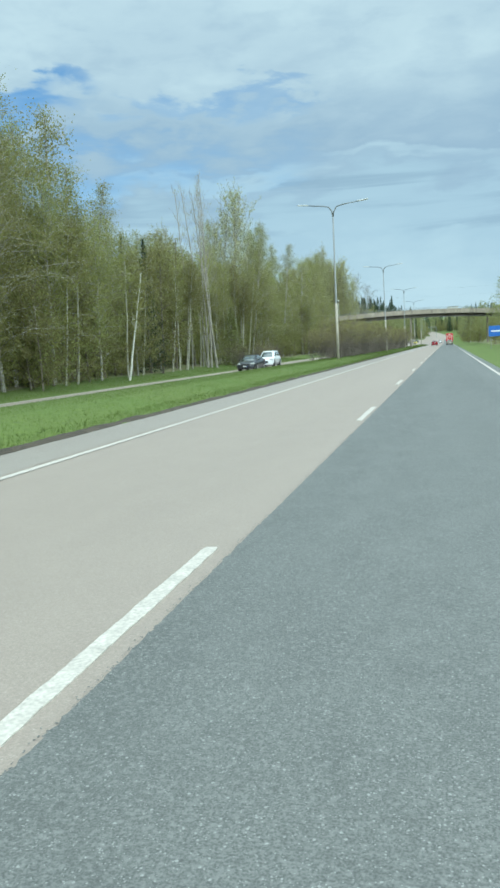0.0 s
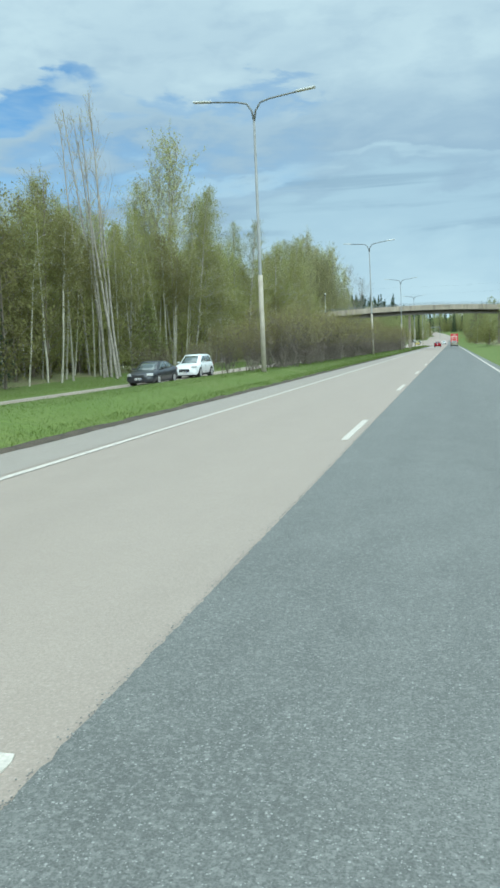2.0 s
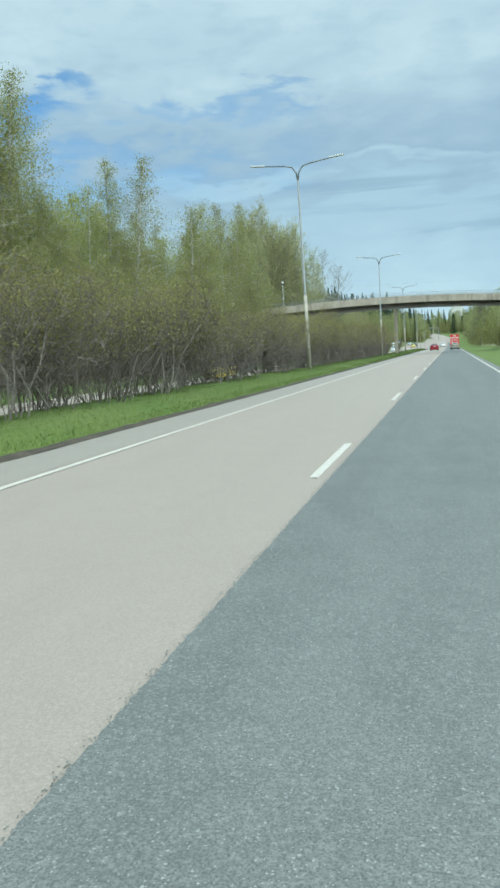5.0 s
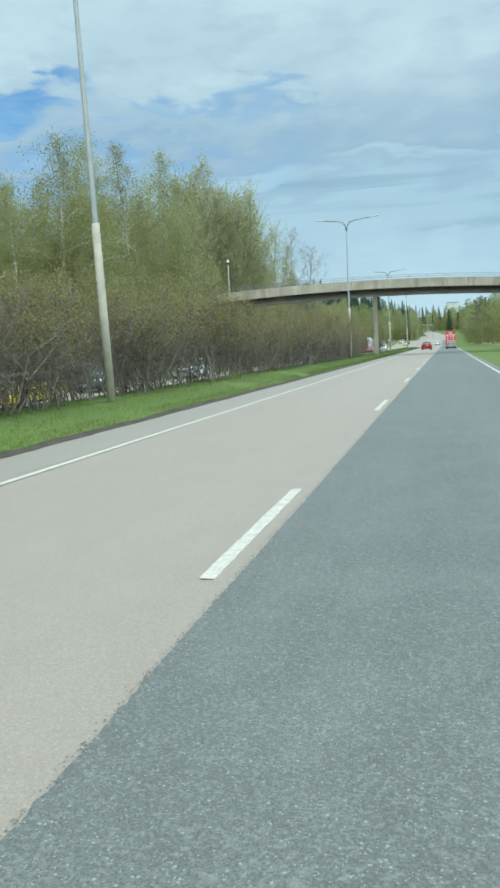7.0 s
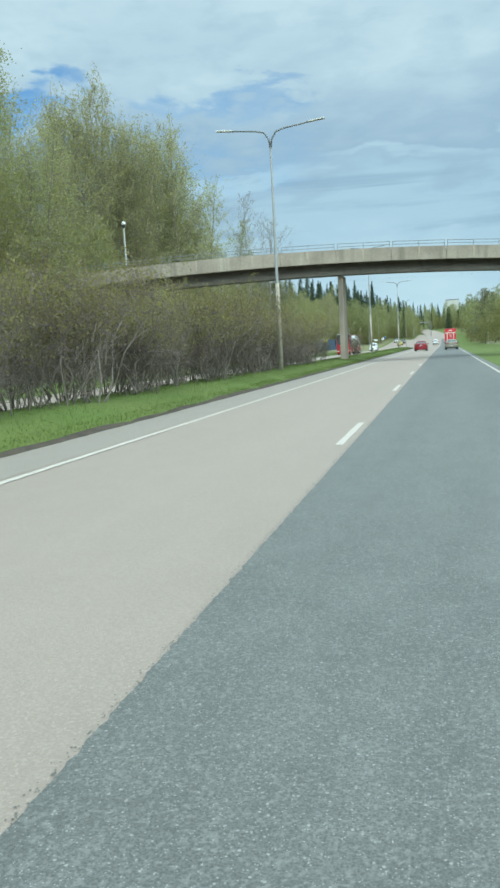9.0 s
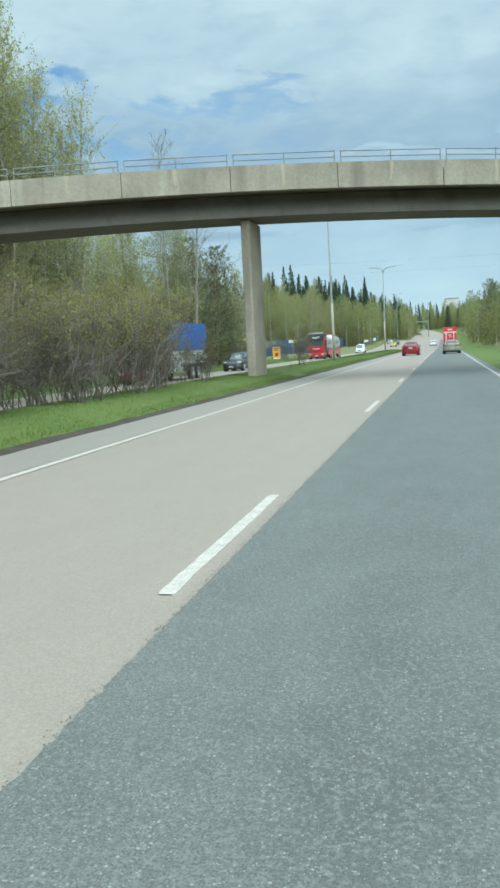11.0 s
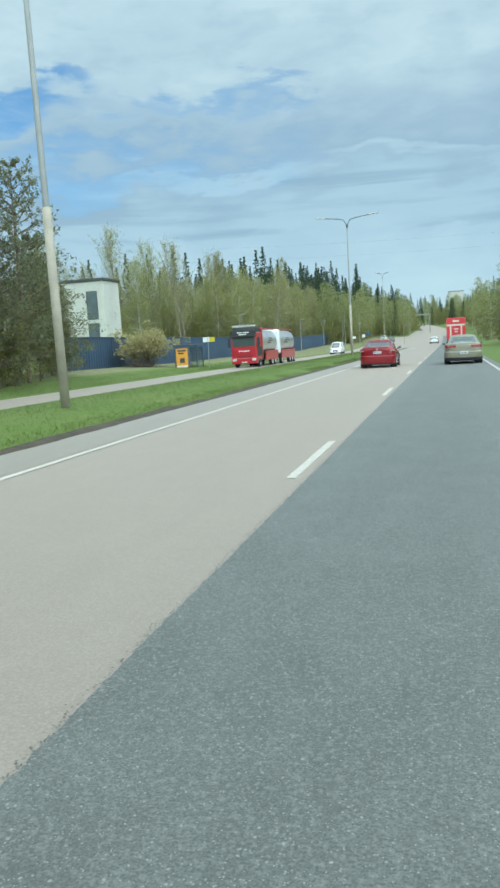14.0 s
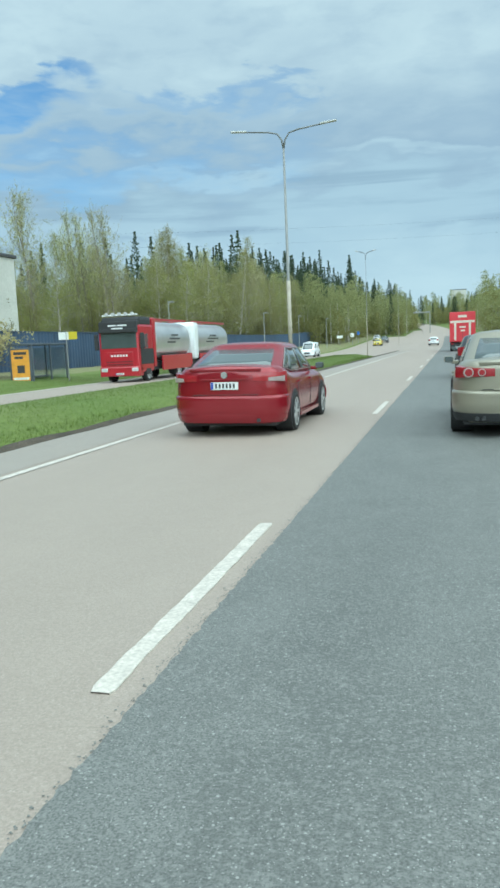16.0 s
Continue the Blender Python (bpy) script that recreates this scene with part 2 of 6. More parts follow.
M_GRASS = leafy("grass_blades", (0.080, 0.124, 0.015), (0.122, 0.160, 0.025), 0.05, 0.004, 0.5)
M_STEEL = material("galvanised_steel", (0.30, 0.305, 0.295), 0.6, 0.3, vary=0.08, scale=4, fine=0.08, bump=0.05)


def concrete(name, base, stain, pale):
    """Weathered concrete: blotches, and dark and pale streaks that run down."""
    m = bpy.data.materials.new(name)
    m.use_nodes = True
    N, L = m.node_tree.nodes, m.node_tree.links
    b = N["Principled BSDF"]
    b.inputs["Roughness"].default_value = 0.9
    b.inputs["Specular IOR Level"].default_value = 0.3
    co = N.new("ShaderNodeTexCoord")
    col = None
    for scale, sz, lo, hi, k, c in ((0.5, 1.0, 0.4, 0.7, 0.6, stain), (1.6, 0.10, 0.52, 0.72, 0.75, stain), (0.8, 0.07, 0.6, 0.72, 0.6, pale), (9.0, 1.0, 0.35, 0.7, 0.35, stain)):
        mp = N.new("ShaderNodeMapping")
        mp.inputs["Scale"].default_value = (1, 1, sz)
        L.new(co.outputs["Object"], mp.inputs[0])
        n = N.new("ShaderNodeTexNoise")
        n.inputs["Scale"].default_value, n.inputs["Detail"].default_value = scale, 5
        L.new(mp.outputs[0], n.inputs["Vector"])
        r = N.new("ShaderNodeMapRange")
        r.inputs["From Min"].default_value, r.inputs["From Max"].default_value = lo, hi
        r.inputs["To Max"].default_value = k
        L.new(n.outputs["Fac"], r.inputs["Value"])
        mx = N.new("ShaderNodeMix")
        mx.data_type = "RGBA"
        L.new(r.outputs[0], mx.inputs[0])
        if col is None:
            mx.inputs[6].default_value = (*base, 1)
        else:
            L.new(col, mx.inputs[6])
        mx.inputs[7].default_value = (*c, 1)
        col = mx.outputs[2]
    L.new(col, b.inputs["Base Color"])
    bp = N.new("ShaderNodeBump")
    bp.inputs["Strength"].default_value, bp.inputs["Distance"].default_value = 0.3, 0.01
    L.new(n.outputs["Fac"], bp.inputs["Height"])
    L.new(bp.outputs[0], b.inputs["Normal"])
    return m


M_CONC = concrete("bridge_concrete", (0.325, 0.284, 0.230), (0.150, 0.130, 0.102), (0.46, 0.41, 0.335))
M_LIME = concrete("lime_streak", (0.37, 0.318, 0.247), (0.29, 0.225, 0.150), (0.44, 0.40, 0.33))
# the bridge concrete again, its colour darkened for the shade under the deck
M_CONC_SHADED = concrete("shaded_girder_concrete", (0.165, 0.150, 0.130), (0.105, 0.095, 0.082), (0.20, 0.185, 0.165))
M_MAST = material("dull_galvanised_mast", (0.245, 0.25, 0.245), 0.65, 0.25, vary=0.1, scale=2, fine=0.08, bump=0.05)
M_ARM = material("dull_steel_arm", (0.17, 0.175, 0.17), 0.6, 0.3, vary=0.08, scale=4, fine=0.08)
M_RAIL = material("weathered_rail_steel", (0.24, 0.25, 0.255), 0.55, 0.4, vary=0.1, scale=4, fine=0.08)
M_HEAD = material("pale_lamp_housing", (0.50, 0.50, 0.48), 0.5, 0.0, vary=0.08, scale=4, fine=0.08)
M_SLEEVE = material("weathered_steel_sleeve", (0.36, 0.325, 0.265), 0.75, 0.0, vary=0.12, scale=3, fine=0.12, bump=0.08)
M_BIRCH = material("birch_bark", (0.43, 0.405, 0.355), 0.85, vary=0.2, scale=5, fine=0.25, fine_scale=20, bump=0.4, rand=0.25, color2=(0.2, 0.18, 0.155))
M_WHITEBIRCH = material("white_birch_bark", (0.66, 0.64, 0.59), 0.8, vary=0.2, scale=7, fine=0.2, fine_scale=25, bump=0.3, color2=(0.42, 0.40, 0.36))
M_BARK = material("grey_bark", (0.17, 0.145, 0.11), 0.9, vary=0.2, scale=6, fine=0.2, fine_scale=30, bump=0.5, rand=0.25)
M_BARETREE = material("pale_grey_bark", (0.26, 0.24, 0.205), 0.9, vary=0.15, scale=5, fine=0.2, rand=0.1)
M_PINEBARK = material("pine_bark", (0.16, 0.118, 0.088), 0.9, vary=0.2, scale=4, fine=0.2, bump=0.5, rand=0.2)
M_STEM = material("shrub_stem_bark", (0.215, 0.187, 0.155), 0.9, vary=0.22, scale=5, fine=0.2, rand=0.2)
M_ASPEN = material("aspen_bark", (0.40, 0.375, 0.305), 0.9, vary=0.16, scale=3, fine=0.15, rand=0.15)
M_CLUMP = material("grey_birch_bark", (0.33, 0.30, 0.255), 0.85, vary=0.2, scale=4, fine=0.2, rand=0.1)
M_ASPENTWIG = material("aspen_branch_bark", (0.27, 0.24, 0.185), 0.9, vary=0.18, scale=3, fine=0.15, rand=0.15)
M_TWIG = material("twig_bark", (0.175, 0.145, 0.122), 0.9, vary=0.15, scale=3, fine=0.15, rand=0.25)
M_LEAF = leafy("birch_leaves", (0.218, 0.226, 0.074), (0.312, 0.306, 0.112))
# birch leaves for the far wood, greyed in colour to stand in for haze
M_LEAF_HAZED = leafy("hazed_birch_leaves", (0.186, 0.194, 0.081), (0.284, 0.284, 0.127))
M_LEAF2 = leafy("aspen_leaves", (0.29, 0.30, 0.115), (0.43, 0.42, 0.20))
M_LEAF3 = leafy("dull_leaves", (0.17, 0.17, 0.062), (0.25, 0.235, 0.09))
M_BUD = leafy("shrub_buds", (0.18, 0.165, 0.07), (0.25, 0.23, 0.095))
M_BUSHLEAF = leafy("willow_leaves", (0.20, 0.185, 0.07), (0.29, 0.26, 0.10))
M_WILLOW = leafy("yellow_willow_leaves", (0.36, 0.325, 0.145), (0.50, 0.45, 0.22))
M_NEEDLE = leafy("spruce_needles", (0.038, 0.058, 0.034), (0.076, 0.10, 0.055))
M_YOUNG = leafy("young_spruce_needles", (0.165, 0.19, 0.06), (0.25, 0.265, 0.095))
M_PINE = leafy("pine_needles", (0.115, 0.125, 0.068), (0.215, 0.22, 0.122))


# ---------- building helpers ----------
def mesh_of(name, verts, faces, mat, smooth=False):
    me = bpy.data.meshes.new(name)
    me.from_pydata([tuple(v) for v in verts], [], faces)
    me.update()
    if mat:
        me.materials.append(mat)
    if smooth:
        me.polygons.foreach_set("use_smooth", [True] * len(me.polygons))
    return me


def part(name, bm, mat, parent=None, label="", smooth=False):
    """Links a bmesh (or a mesh) as one object under a thing."""
    if isinstance(bm, bpy.types.Mesh):
        me = bm
    else:
        me = bpy.data.meshes.new(name)
        bm.to_mesh(me)
        bm.free()
        me.materials.append(mat)
        if smooth:
            me.polygons.foreach_set("use_smooth", [True] * len(me.polygons))
    ob = new(name, me)
    if parent:
        ob.parent = parent
    if label:
        tagged(ob, label)
    return ob


def base(name, label, category, m=None, group="", kind=""):
    ob = new(name)
    ob.empty_display_size = 0.2
    if m is not None:
        ob.matrix_basis = m
    return tagged(ob, label, category, group, kind)


def box(bm, x0, x1, y0, y1, z0, z1, bevel=0.0):
    r = bmesh.ops.create_cube(bm, size=1)
    for v in r["verts"]:
        v.co = Vector((x0 + (v.co.x + 0.5) * (x1 - x0), y0 + (v.co.y + 0.5) * (y1 - y0), z0 + (v.co.z + 0.5) * (z1 - z0)))
    if bevel:
        es = {e for v in r["verts"] for e in v.link_edges}
        bmesh.ops.bevel(bm, geom=list(es), offset=bevel, segments=2, affect="EDGES", profile=0.6)
    return bm


def boxed(x0, x1, y0, y1, z0, z1, bevel=0.0):
    return box(bmesh.new(), x0, x1, y0, y1, z0, z1, bevel)


def tube(bm, pts, radii, sides=8, caps=True):
    rings = []
    pts = [Vector(p) for p in pts]
    for i, p in enumerate(pts):
        d = (pts[min(i + 1, len(pts) - 1)] - pts[max(i - 1, 0)]).normalized()
        a = d.orthogonal().normalized() if i == 0 else (a - d * a.dot(d)).normalized()
        b = d.cross(a)
        r = radii[i] if isinstance(radii, (list, tuple)) else radii
        rings.append([bm.verts.new(p + r * (math.cos(2 * math.pi * k / sides) * a + math.sin(2 * math.pi * k / sides) * b)) for k in range(sides)])
    for u, v in zip(rings, rings[1:]):
        for k in range(sides):
            bm.faces.new((u[k], u[(k + 1) % sides], v[(k + 1) % sides], v[k]))
    if caps:
        bm.faces.new(rings[0][::-1])
        bm.faces.new(rings[-1])
    return bm


def tubed(pts, radii, sides=8):
    return tube(bmesh.new(), pts, radii, sides)


def disc(bm, c, axis, r, depth, seg=24, r2=None):
    """A short cylinder from c along axis."""
    axis = Vector(axis).normalized()
    return tube(bm, [Vector(c), Vector(c) + axis * depth], [r, r if r2 is None else r2], seg)


# ---------- the lie of the land ----------
def rise(y):
    """The road climbs in the distance."""
    t = max(0.0, y - 345.0)
    return 0.00028 * t * t if t < 60 else 1.008 + 0.0336 * (t - 60)


PROFILE = [(-400, 10.0), (-120, 3.5), (-60, 1.4), (-30, 0.25), (-24, -0.05), (-21.5, -0.30), (-20.7, -0.32), (-20.5, -0.38), (-12.7, -0.38), (-12.4, -0.32), (-10.0, 0.32),
           (-8.2, 0.32), (-7.2, 0.18), (-6.7, 0.05), (-6.4, -0.03), (2.6, -0.03), (3.4, -0.05), (6.0, -0.1), (10, 0.6), (20, 1.6), (60, 5.0), (400, 16.0)]
PX, PZ = [p[0] for p in PROFILE], [p[1] for p in PROFILE]


def sink(y):
    """The opposite carriageway lies lower where the verge begins."""
    return -0.17 * float(np.interp(y, [66, 104], [1, 0]))


def crest(y):
    """The verge between the carriageways is higher there."""
    return 0.055 * float(np.interp(y, [58, 84], [1, 0]))


def land(x, y):
    n = 0.0
    if x < -20.8 or x > 5:
        n = 0.25 * noise.noise((x * 0.06, y * 0.06, 0.3)) * min(1.0, (abs(x + 8) - 10) / 10)
    z = float(np.interp(x, PX, PZ))
    if x < -12.2:
        z += sink(y) * float(np.interp(x, [-30, -24, -21.5, -12.7, -12.2], [0, 2.2, 1, 1, 0.9]))
    elif x < -7.2:
        z += crest(y) * float(np.interp(x, [-12.2, -10, -8.2, -7.2], [0, 1, 1, 0]))
    if -12.5 < x < -6.2 and y > 296:
        z = min(z, float(np.interp(x, [-12.7, -6.45], [-0.40, -0.05]))) if y > 302 else z * (302 - y) / 6 - 0.1
    return z + n + rise(y)


def sheet(name, xs, ys, zf, mat):
    verts = [(x, y, zf(x, y)) for y in ys for x in xs]
    w = len(xs)
    faces = [(j * w + i, j * w + i + 1, (j + 1) * w + i + 1, (j + 1) * w + i) for j in range(len(ys) - 1) for i in range(w - 1)]
    return mesh_of(name, verts, faces, mat, True)


gx = sorted(set([-2500, -1200, -700, -400, -250, -160, -120, -90, -75, -60, -52, -45, -38, -30, -27, -24, -21.5] + PX[5:20] + [-9.1] + [4.6, 8, 12, 16, 20, 28, 40, 60, 100, 200, 400, 900, 2500]))
gy = [-600, -200, -100, -60] + list(range(-40, 460, 6)) + [480, 520, 580, 650, 750, 900, 1200, 1800, 3000]
ground = new("ground", sheet("ground", gx, gy, land, M_GROUND))
tagged(ground, "grassy spring ground with mown verges and low mounds", "ground", kind="structure")

ry = [-80] + list(range(-40, 460, 8)) + [480, 520, 580, 650, 750, 850]
road_me = sheet("road", [-6.5, -4, -1.5, 2.4], sorted(set(ry + list(range(460, 860, 20)))), lambda x, y: rise(y) + 0.03 * (y > 455) + 0.004, M_OLD)
for v in road_me.vertices:  # far off the road bears left
    v.co.x -= 0.00024 * max(0.0, v.co.y - 400) ** 2
    v.co.x *= 1.0 if v.co.y < 460 else 1.02
road = new("road", road_me)
tagged(road, "pale worn asphalt carriageway with two lanes", "road", kind="structure")
yy = list(np.arange(-20, 250, 0.05)) + list(np.arange(250, 330, 0.5)) + [340, 360, 380, 400, 430]
edge = [-1.37 + 0.007 * noise.noise((0.0, y * 0.11, 2.0)) + 0.006 * noise.noise((3.0, y * 0.8, 2.0)) + 0.008 * noise.noise((7.0, y * 5.3, 2.0)) + 0.022 * noise.noise((9.0, y * 17.0, 2.0)) for y in yy]
verts = [p for y, e in zip(yy, edge) for p in ((e, y, 0.009 + rise(y)), (2.4, y, 0.009 + rise(y)))]
lane = new("road_lane", mesh_of("road_lane", verts, [(2 * i, 2 * i + 1, 2 * i + 3, 2 * i + 2) for i in range(len(yy) - 1)], M_NEW))
tagged(lane, "darker blue-grey asphalt of the resurfaced lane", "road", kind="structure")
opp = new("road_opposite", sheet("road_opposite", [-20.55, -18, -15, -12.65], [y for y in ry if y < 470], lambda x, y: rise(y) + sink(y) - 0.355, M_OLD))
tagged(opp, "pale asphalt of the opposite carriageway beyond the verge", "road", kind="structure")

ly = [y for y in gy if 10 < y < 240]
lx = [-24, -27, -30, -38, -45, -52, -60, -75]
litter = new("forest_floor", sheet("forest_floor", lx, ly, lambda x, y: land(x, y) + (0.03 if x < -25 else -0.03), M_LITTER))
tagged(litter, "brown leaf litter and moss under the wood", "ground", kind="structure")

junction = new("road_junction", sheet("road_junction", [-12.7, -10, -6.45], list(range(302, 520, 4)), lambda x, y: rise(y) + float(np.interp(x, [-12.7, -6.45], [-0.345, 0.0])) + 0.008, M_OLD))
tagged(junction, "pale asphalt junction between the carriageways", "road", kind="structure")
for n_, xs_ in (("forest_floor_far", [-21.5, -24, -27, -30, -38, -45, -52, -60, -75, -90]), ("forest_floor_right", [8, 10, 12, 16, 20, 28, 40, 60])):
    q = new(n_, sheet(n_, xs_, [y for y in gy if (300 if n_.endswith("far") else 40) < y < 950], lambda x, y: land(x, y) + 0.02, M_LITTER))
    tagged(q, "brown leaf litter and moss at the foot of the far wood", "ground", kind="structure")

verge = new("dry_verge", sheet("dry_verge", [-24, -27, -30, -38], [y for y in gy if 232 < y < 306], lambda x, y: land(x, y) + (0.02 if x < -25 else -0.03), M_LITTER))
tagged(verge, "dry brown grass and soil along the fence", "ground", kind="structure")

shoulder = new("road_shoulder", sheet("road_shoulder", [-6.5, -5.3], [y for y in ry if y < 330], lambda x, y: rise(y) + 0.0075, M_SHOULDER))
tagged(shoulder, "greyer asphalt shoulder outside the edge line", "road", kind="structure")

# cracks across the asphalt
M_CRACK = material("crack_dirt", (0.165, 0.155, 0.138), 0.95, vary=0.2, scale=9, fine=0.3)


def crack(x0, x1, y, seed, drift=0.0):
    """A thin ragged crack that wanders across the lanes."""
    n = int((x1 - x0) / 0.05) + 2
    vs = []
    for i in range(n):
        x = x0 + (x1 - x0) * i / (n - 1)
        c = y + drift * (i / n) + 0.07 * noise.noise((x * 1.7, seed, 0.5)) + 0.03 * noise.noise((x * 7.0, seed, 2.5))
        w = max(0.001, 0.004 + 0.007 * noise.noise((x * 5.0, seed, 7.0))) * min(1, i / 3, (n - 1 - i) / 3)
        vs += [(x, c - w, 0.0125), (x, c + w, 0.0125)]
    ob = new("road_crack", mesh_of("road_crack", vs, [(2 * i, 2 * i + 2, 2 * i + 3, 2 * i + 1) for i in range(n - 1)], M_CRACK))
    tagged(ob, "thin ragged dark crack in the asphalt", "road crack", kind="structure")


for x0_, x1_, y_, s_, d_ in ((-2.1, -0.8, 114.85, 1.0, -0.05), (-1.3, 1.7, 9.95, 2.0, -0.35), (-1.35, -0.2, 220.6, 3.0, -0.15)):
    crack(x0_, x1_, y_, s_, d_)

# painted lines
yl = [y for y in ry if y < 330]
for n_, x_ in (("edge_line", -5.14), ("edge_line", 2.0), ("edge_line", -12.95), ("edge_line", -20.2)):
    z_ = -0.346 if x_ < -8 else (0.014 if x_ > 0 else 0.012)
    q = new(n_, sheet(n_, [x_ - 0.06, x_ + 0.06], yl, lambda x, y: rise(y) + z_ + (sink(y) if x < -8 else 0.0), M_PAINT))
    tagged(q, "long white painted edge line", "road marking", kind="structure")


def dash_mesh(seed):
    """A worn dash with frayed edges, a few millimetres thick."""
    n = 61
    vs = []
    for i in range(n):
        y = 3.0 * i / (n - 1)
        end = 0.012 if i in (0, n - 1) else 0.0
        for s in (-1, 1):
            x = s * (0.052 + 0.007 * noise.noise((s * 3.0, y * 6, seed)) + 0.006 * noise.noise((s * 5.0, y * 19, seed)) - end)
            vs += [(x, y, -0.004), (x, y, 0.004)]
    fs = [f for i in range(n - 1) for f in ((4 * i + 1, 4 * i + 3, 4 * i + 7, 4 * i + 5), (4 * i, 4 * i + 1, 4 * i + 5, 4 * i + 4), (4 * i + 2, 4 * i + 6, 4 * i + 7, 4 * i + 3))]
    return mesh_of("lane_dash", vs, fs, M_PAINT)


DASHES = [dash_mesh(q) for q in (1.5, 4.5, 8.5)]
for k in range(-2, 34):
    y_ = 2.11 + 12 * k + (0.75 if 5 < k < 13 else 0)
    d = new("lane_dash", DASHES[k % 3])
    d.matrix_basis = pose(-1.55 + (0.06 if k == 1 else 0), y_, 0.008 + rise(y_))
    tagged(d, "short white painted lane dash", "road marking", "lane dashes", "structure")


def seam_crumbs(n, seed):
    """Loose chips of dark asphalt strewn along the seam between the two surfaces."""
    rng = np.random.default_rng(seed)
    y = rng.uniform(0, 250, n)
    x = -1.378 + rng.normal(0, 0.020, n)
    r = rng.uniform(0.002, 0.006, n)
    turn = rng.uniform(0, 6.28, n)
    v = np.empty((n, 5, 3))
    for k in range(4):
        v[:, k] = np.stack([x + r * np.cos(turn + 1.571 * k), y + 1.2 * r * np.sin(turn + 1.571 * k), np.full(n, 0.0085)], 1)
    v[:, 4] = np.stack([x, y, 0.0095 + 0.3 * r], 1)
    fs = [(5 * i + k, 5 * i + (k + 1) % 4, 5 * i + 4) for i in range(n) for k in range(4)]
    ob = new("seam_crumbs", mesh_of("seam_crumbs", v.reshape(-1, 3), fs, M_NEW))
    tagged(ob, "loose dark chips along the asphalt seam", "gravel", kind="stuff")


seam_crumbs(26000, 6)
dirt = new("dirt_edge", sheet("dirt_edge", [-6.78, -6.68, -6.57, -6.46], list(np.arange(-60, 330, 0.5)),
                              lambda x, y: float(np.interp(x, PX, PZ)) + float(np.interp(x, [-6.78, -6.68, -6.57, -6.46], [-0.05, 0.02, 0.03, 0.012])) + 0.045 * noise.noise((x * 5, y * 0.9, 5)), M_DIRT))
tagged(dirt, "thin dark dirt seam along the asphalt edge", "verge", kind="structure")

# ---------- the concrete footbridge ----------
BY, BS = 187.36, 0.3195


def bridge_pt(x, off, z):
    """x across the road, off metres further along it, z above the beam's foot."""
    return (x, BY + BS * x + off, 7.70 - 0.0230 * x - 0.0020 * x * x + z)


def prism(xs, outline):
    """A bar along the bridge with the outline (off, z) at every x."""
    n = len(outline)
    verts = [bridge_pt(x, o, z) for x in xs for o, z in outline]
    faces = [(i * n + k, i * n + (k + 1) % n, (i + 1) * n + (k + 1) % n, (i + 1) * n + k) for i in range(len(xs) - 1) for k in range(n)]
    faces += [tuple(range(n))[::-1], tuple((len(xs) - 1) * n + k for k in range(n))]
    return verts, faces


bridge = base("bridge", "grey concrete bridge over the road with steel railings", "bridge", kind="structure")
JX = [-3.97 + 4.14 * k for k in range(-10, 9)]
for a, b in zip(JX, JX[1:]):
    v, f = prism([a + 0.015, (a + b) / 2, b - 0.015], [(0, 0), (0.35, 0), (0.35, 1.0), (0.02, 1.0)])
    part("beam_panel", mesh_of("beam_panel", v, f, M_CONC), None, bridge)
    v, f = prism([a + 0.015, (a + b) / 2, b - 0.015], [(5.65, 0.2), (6.0, 0.2), (5.98, 1.0), (5.65, 1.0)])
    part("beam_panel", mesh_of("beam_panel", v, f, M_CONC), None, bridge)
xs = [JX[0] + 0.1 + 2 * k for k in range(37)]
# deck and girder take the darker concrete, with their shade in its colour
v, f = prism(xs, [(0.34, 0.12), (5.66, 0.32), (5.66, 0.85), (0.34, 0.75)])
part("deck", mesh_of("deck", v, f, M_CONC_SHADED), None, bridge)
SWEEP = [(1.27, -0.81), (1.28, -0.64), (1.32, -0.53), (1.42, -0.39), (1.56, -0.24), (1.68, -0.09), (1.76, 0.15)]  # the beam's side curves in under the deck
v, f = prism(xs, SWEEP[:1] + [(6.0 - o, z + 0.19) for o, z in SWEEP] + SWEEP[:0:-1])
part("girder", mesh_of("girder", v, f, M_CONC_SHADED), None, bridge)
srng = np.random.default_rng(19)
for a, b in zip(JX, JX[1:]):
    # rusty lime runs down from the foot of the middle rail post
    x0, foot = (a + b) / 2 + srng.uniform(-0.05, 0.05), srng.uniform(0.05, 0.45)
    zs = np.linspace(0.99, foot, 12)
    wide = 0.15 * (1 - 0.45 * np.linspace(0, 1, 12)) + srng.normal(0, 0.014, 12)
    sway = srng.normal(0, 0.010, 12).cumsum()
    v = [bridge_pt(x0 + sway[i] + k * wide[i], 0.02 * z - 0.004, z) for i, z in enumerate(zs) for k in (-0.5, 0.5)]
    f = [(2 * i, 2 * i + 1, 2 * i + 3, 2 * i + 2) for i in range(11)]
    part("lime_streak", mesh_of("lime_streak", v, f, M_LIME), None, bridge)
for off in (0.12, 5.85):
    for a, b in zip(JX, JX[1:]):
        for zz in (1.22, 1.45):
            part("rail", tubed([bridge_pt(a + 0.1, off, zz), bridge_pt(b - 0.1, off, zz)], 0.024, 6), M_RAIL, bridge)
        for xx in (a + 0.12, (a + b) / 2, b - 0.12):
            part("rail_post", tubed([bridge_pt(xx, off, 0.98), bridge_pt(xx, off, 1.47)], 0.024, 6), M_RAIL, bridge)
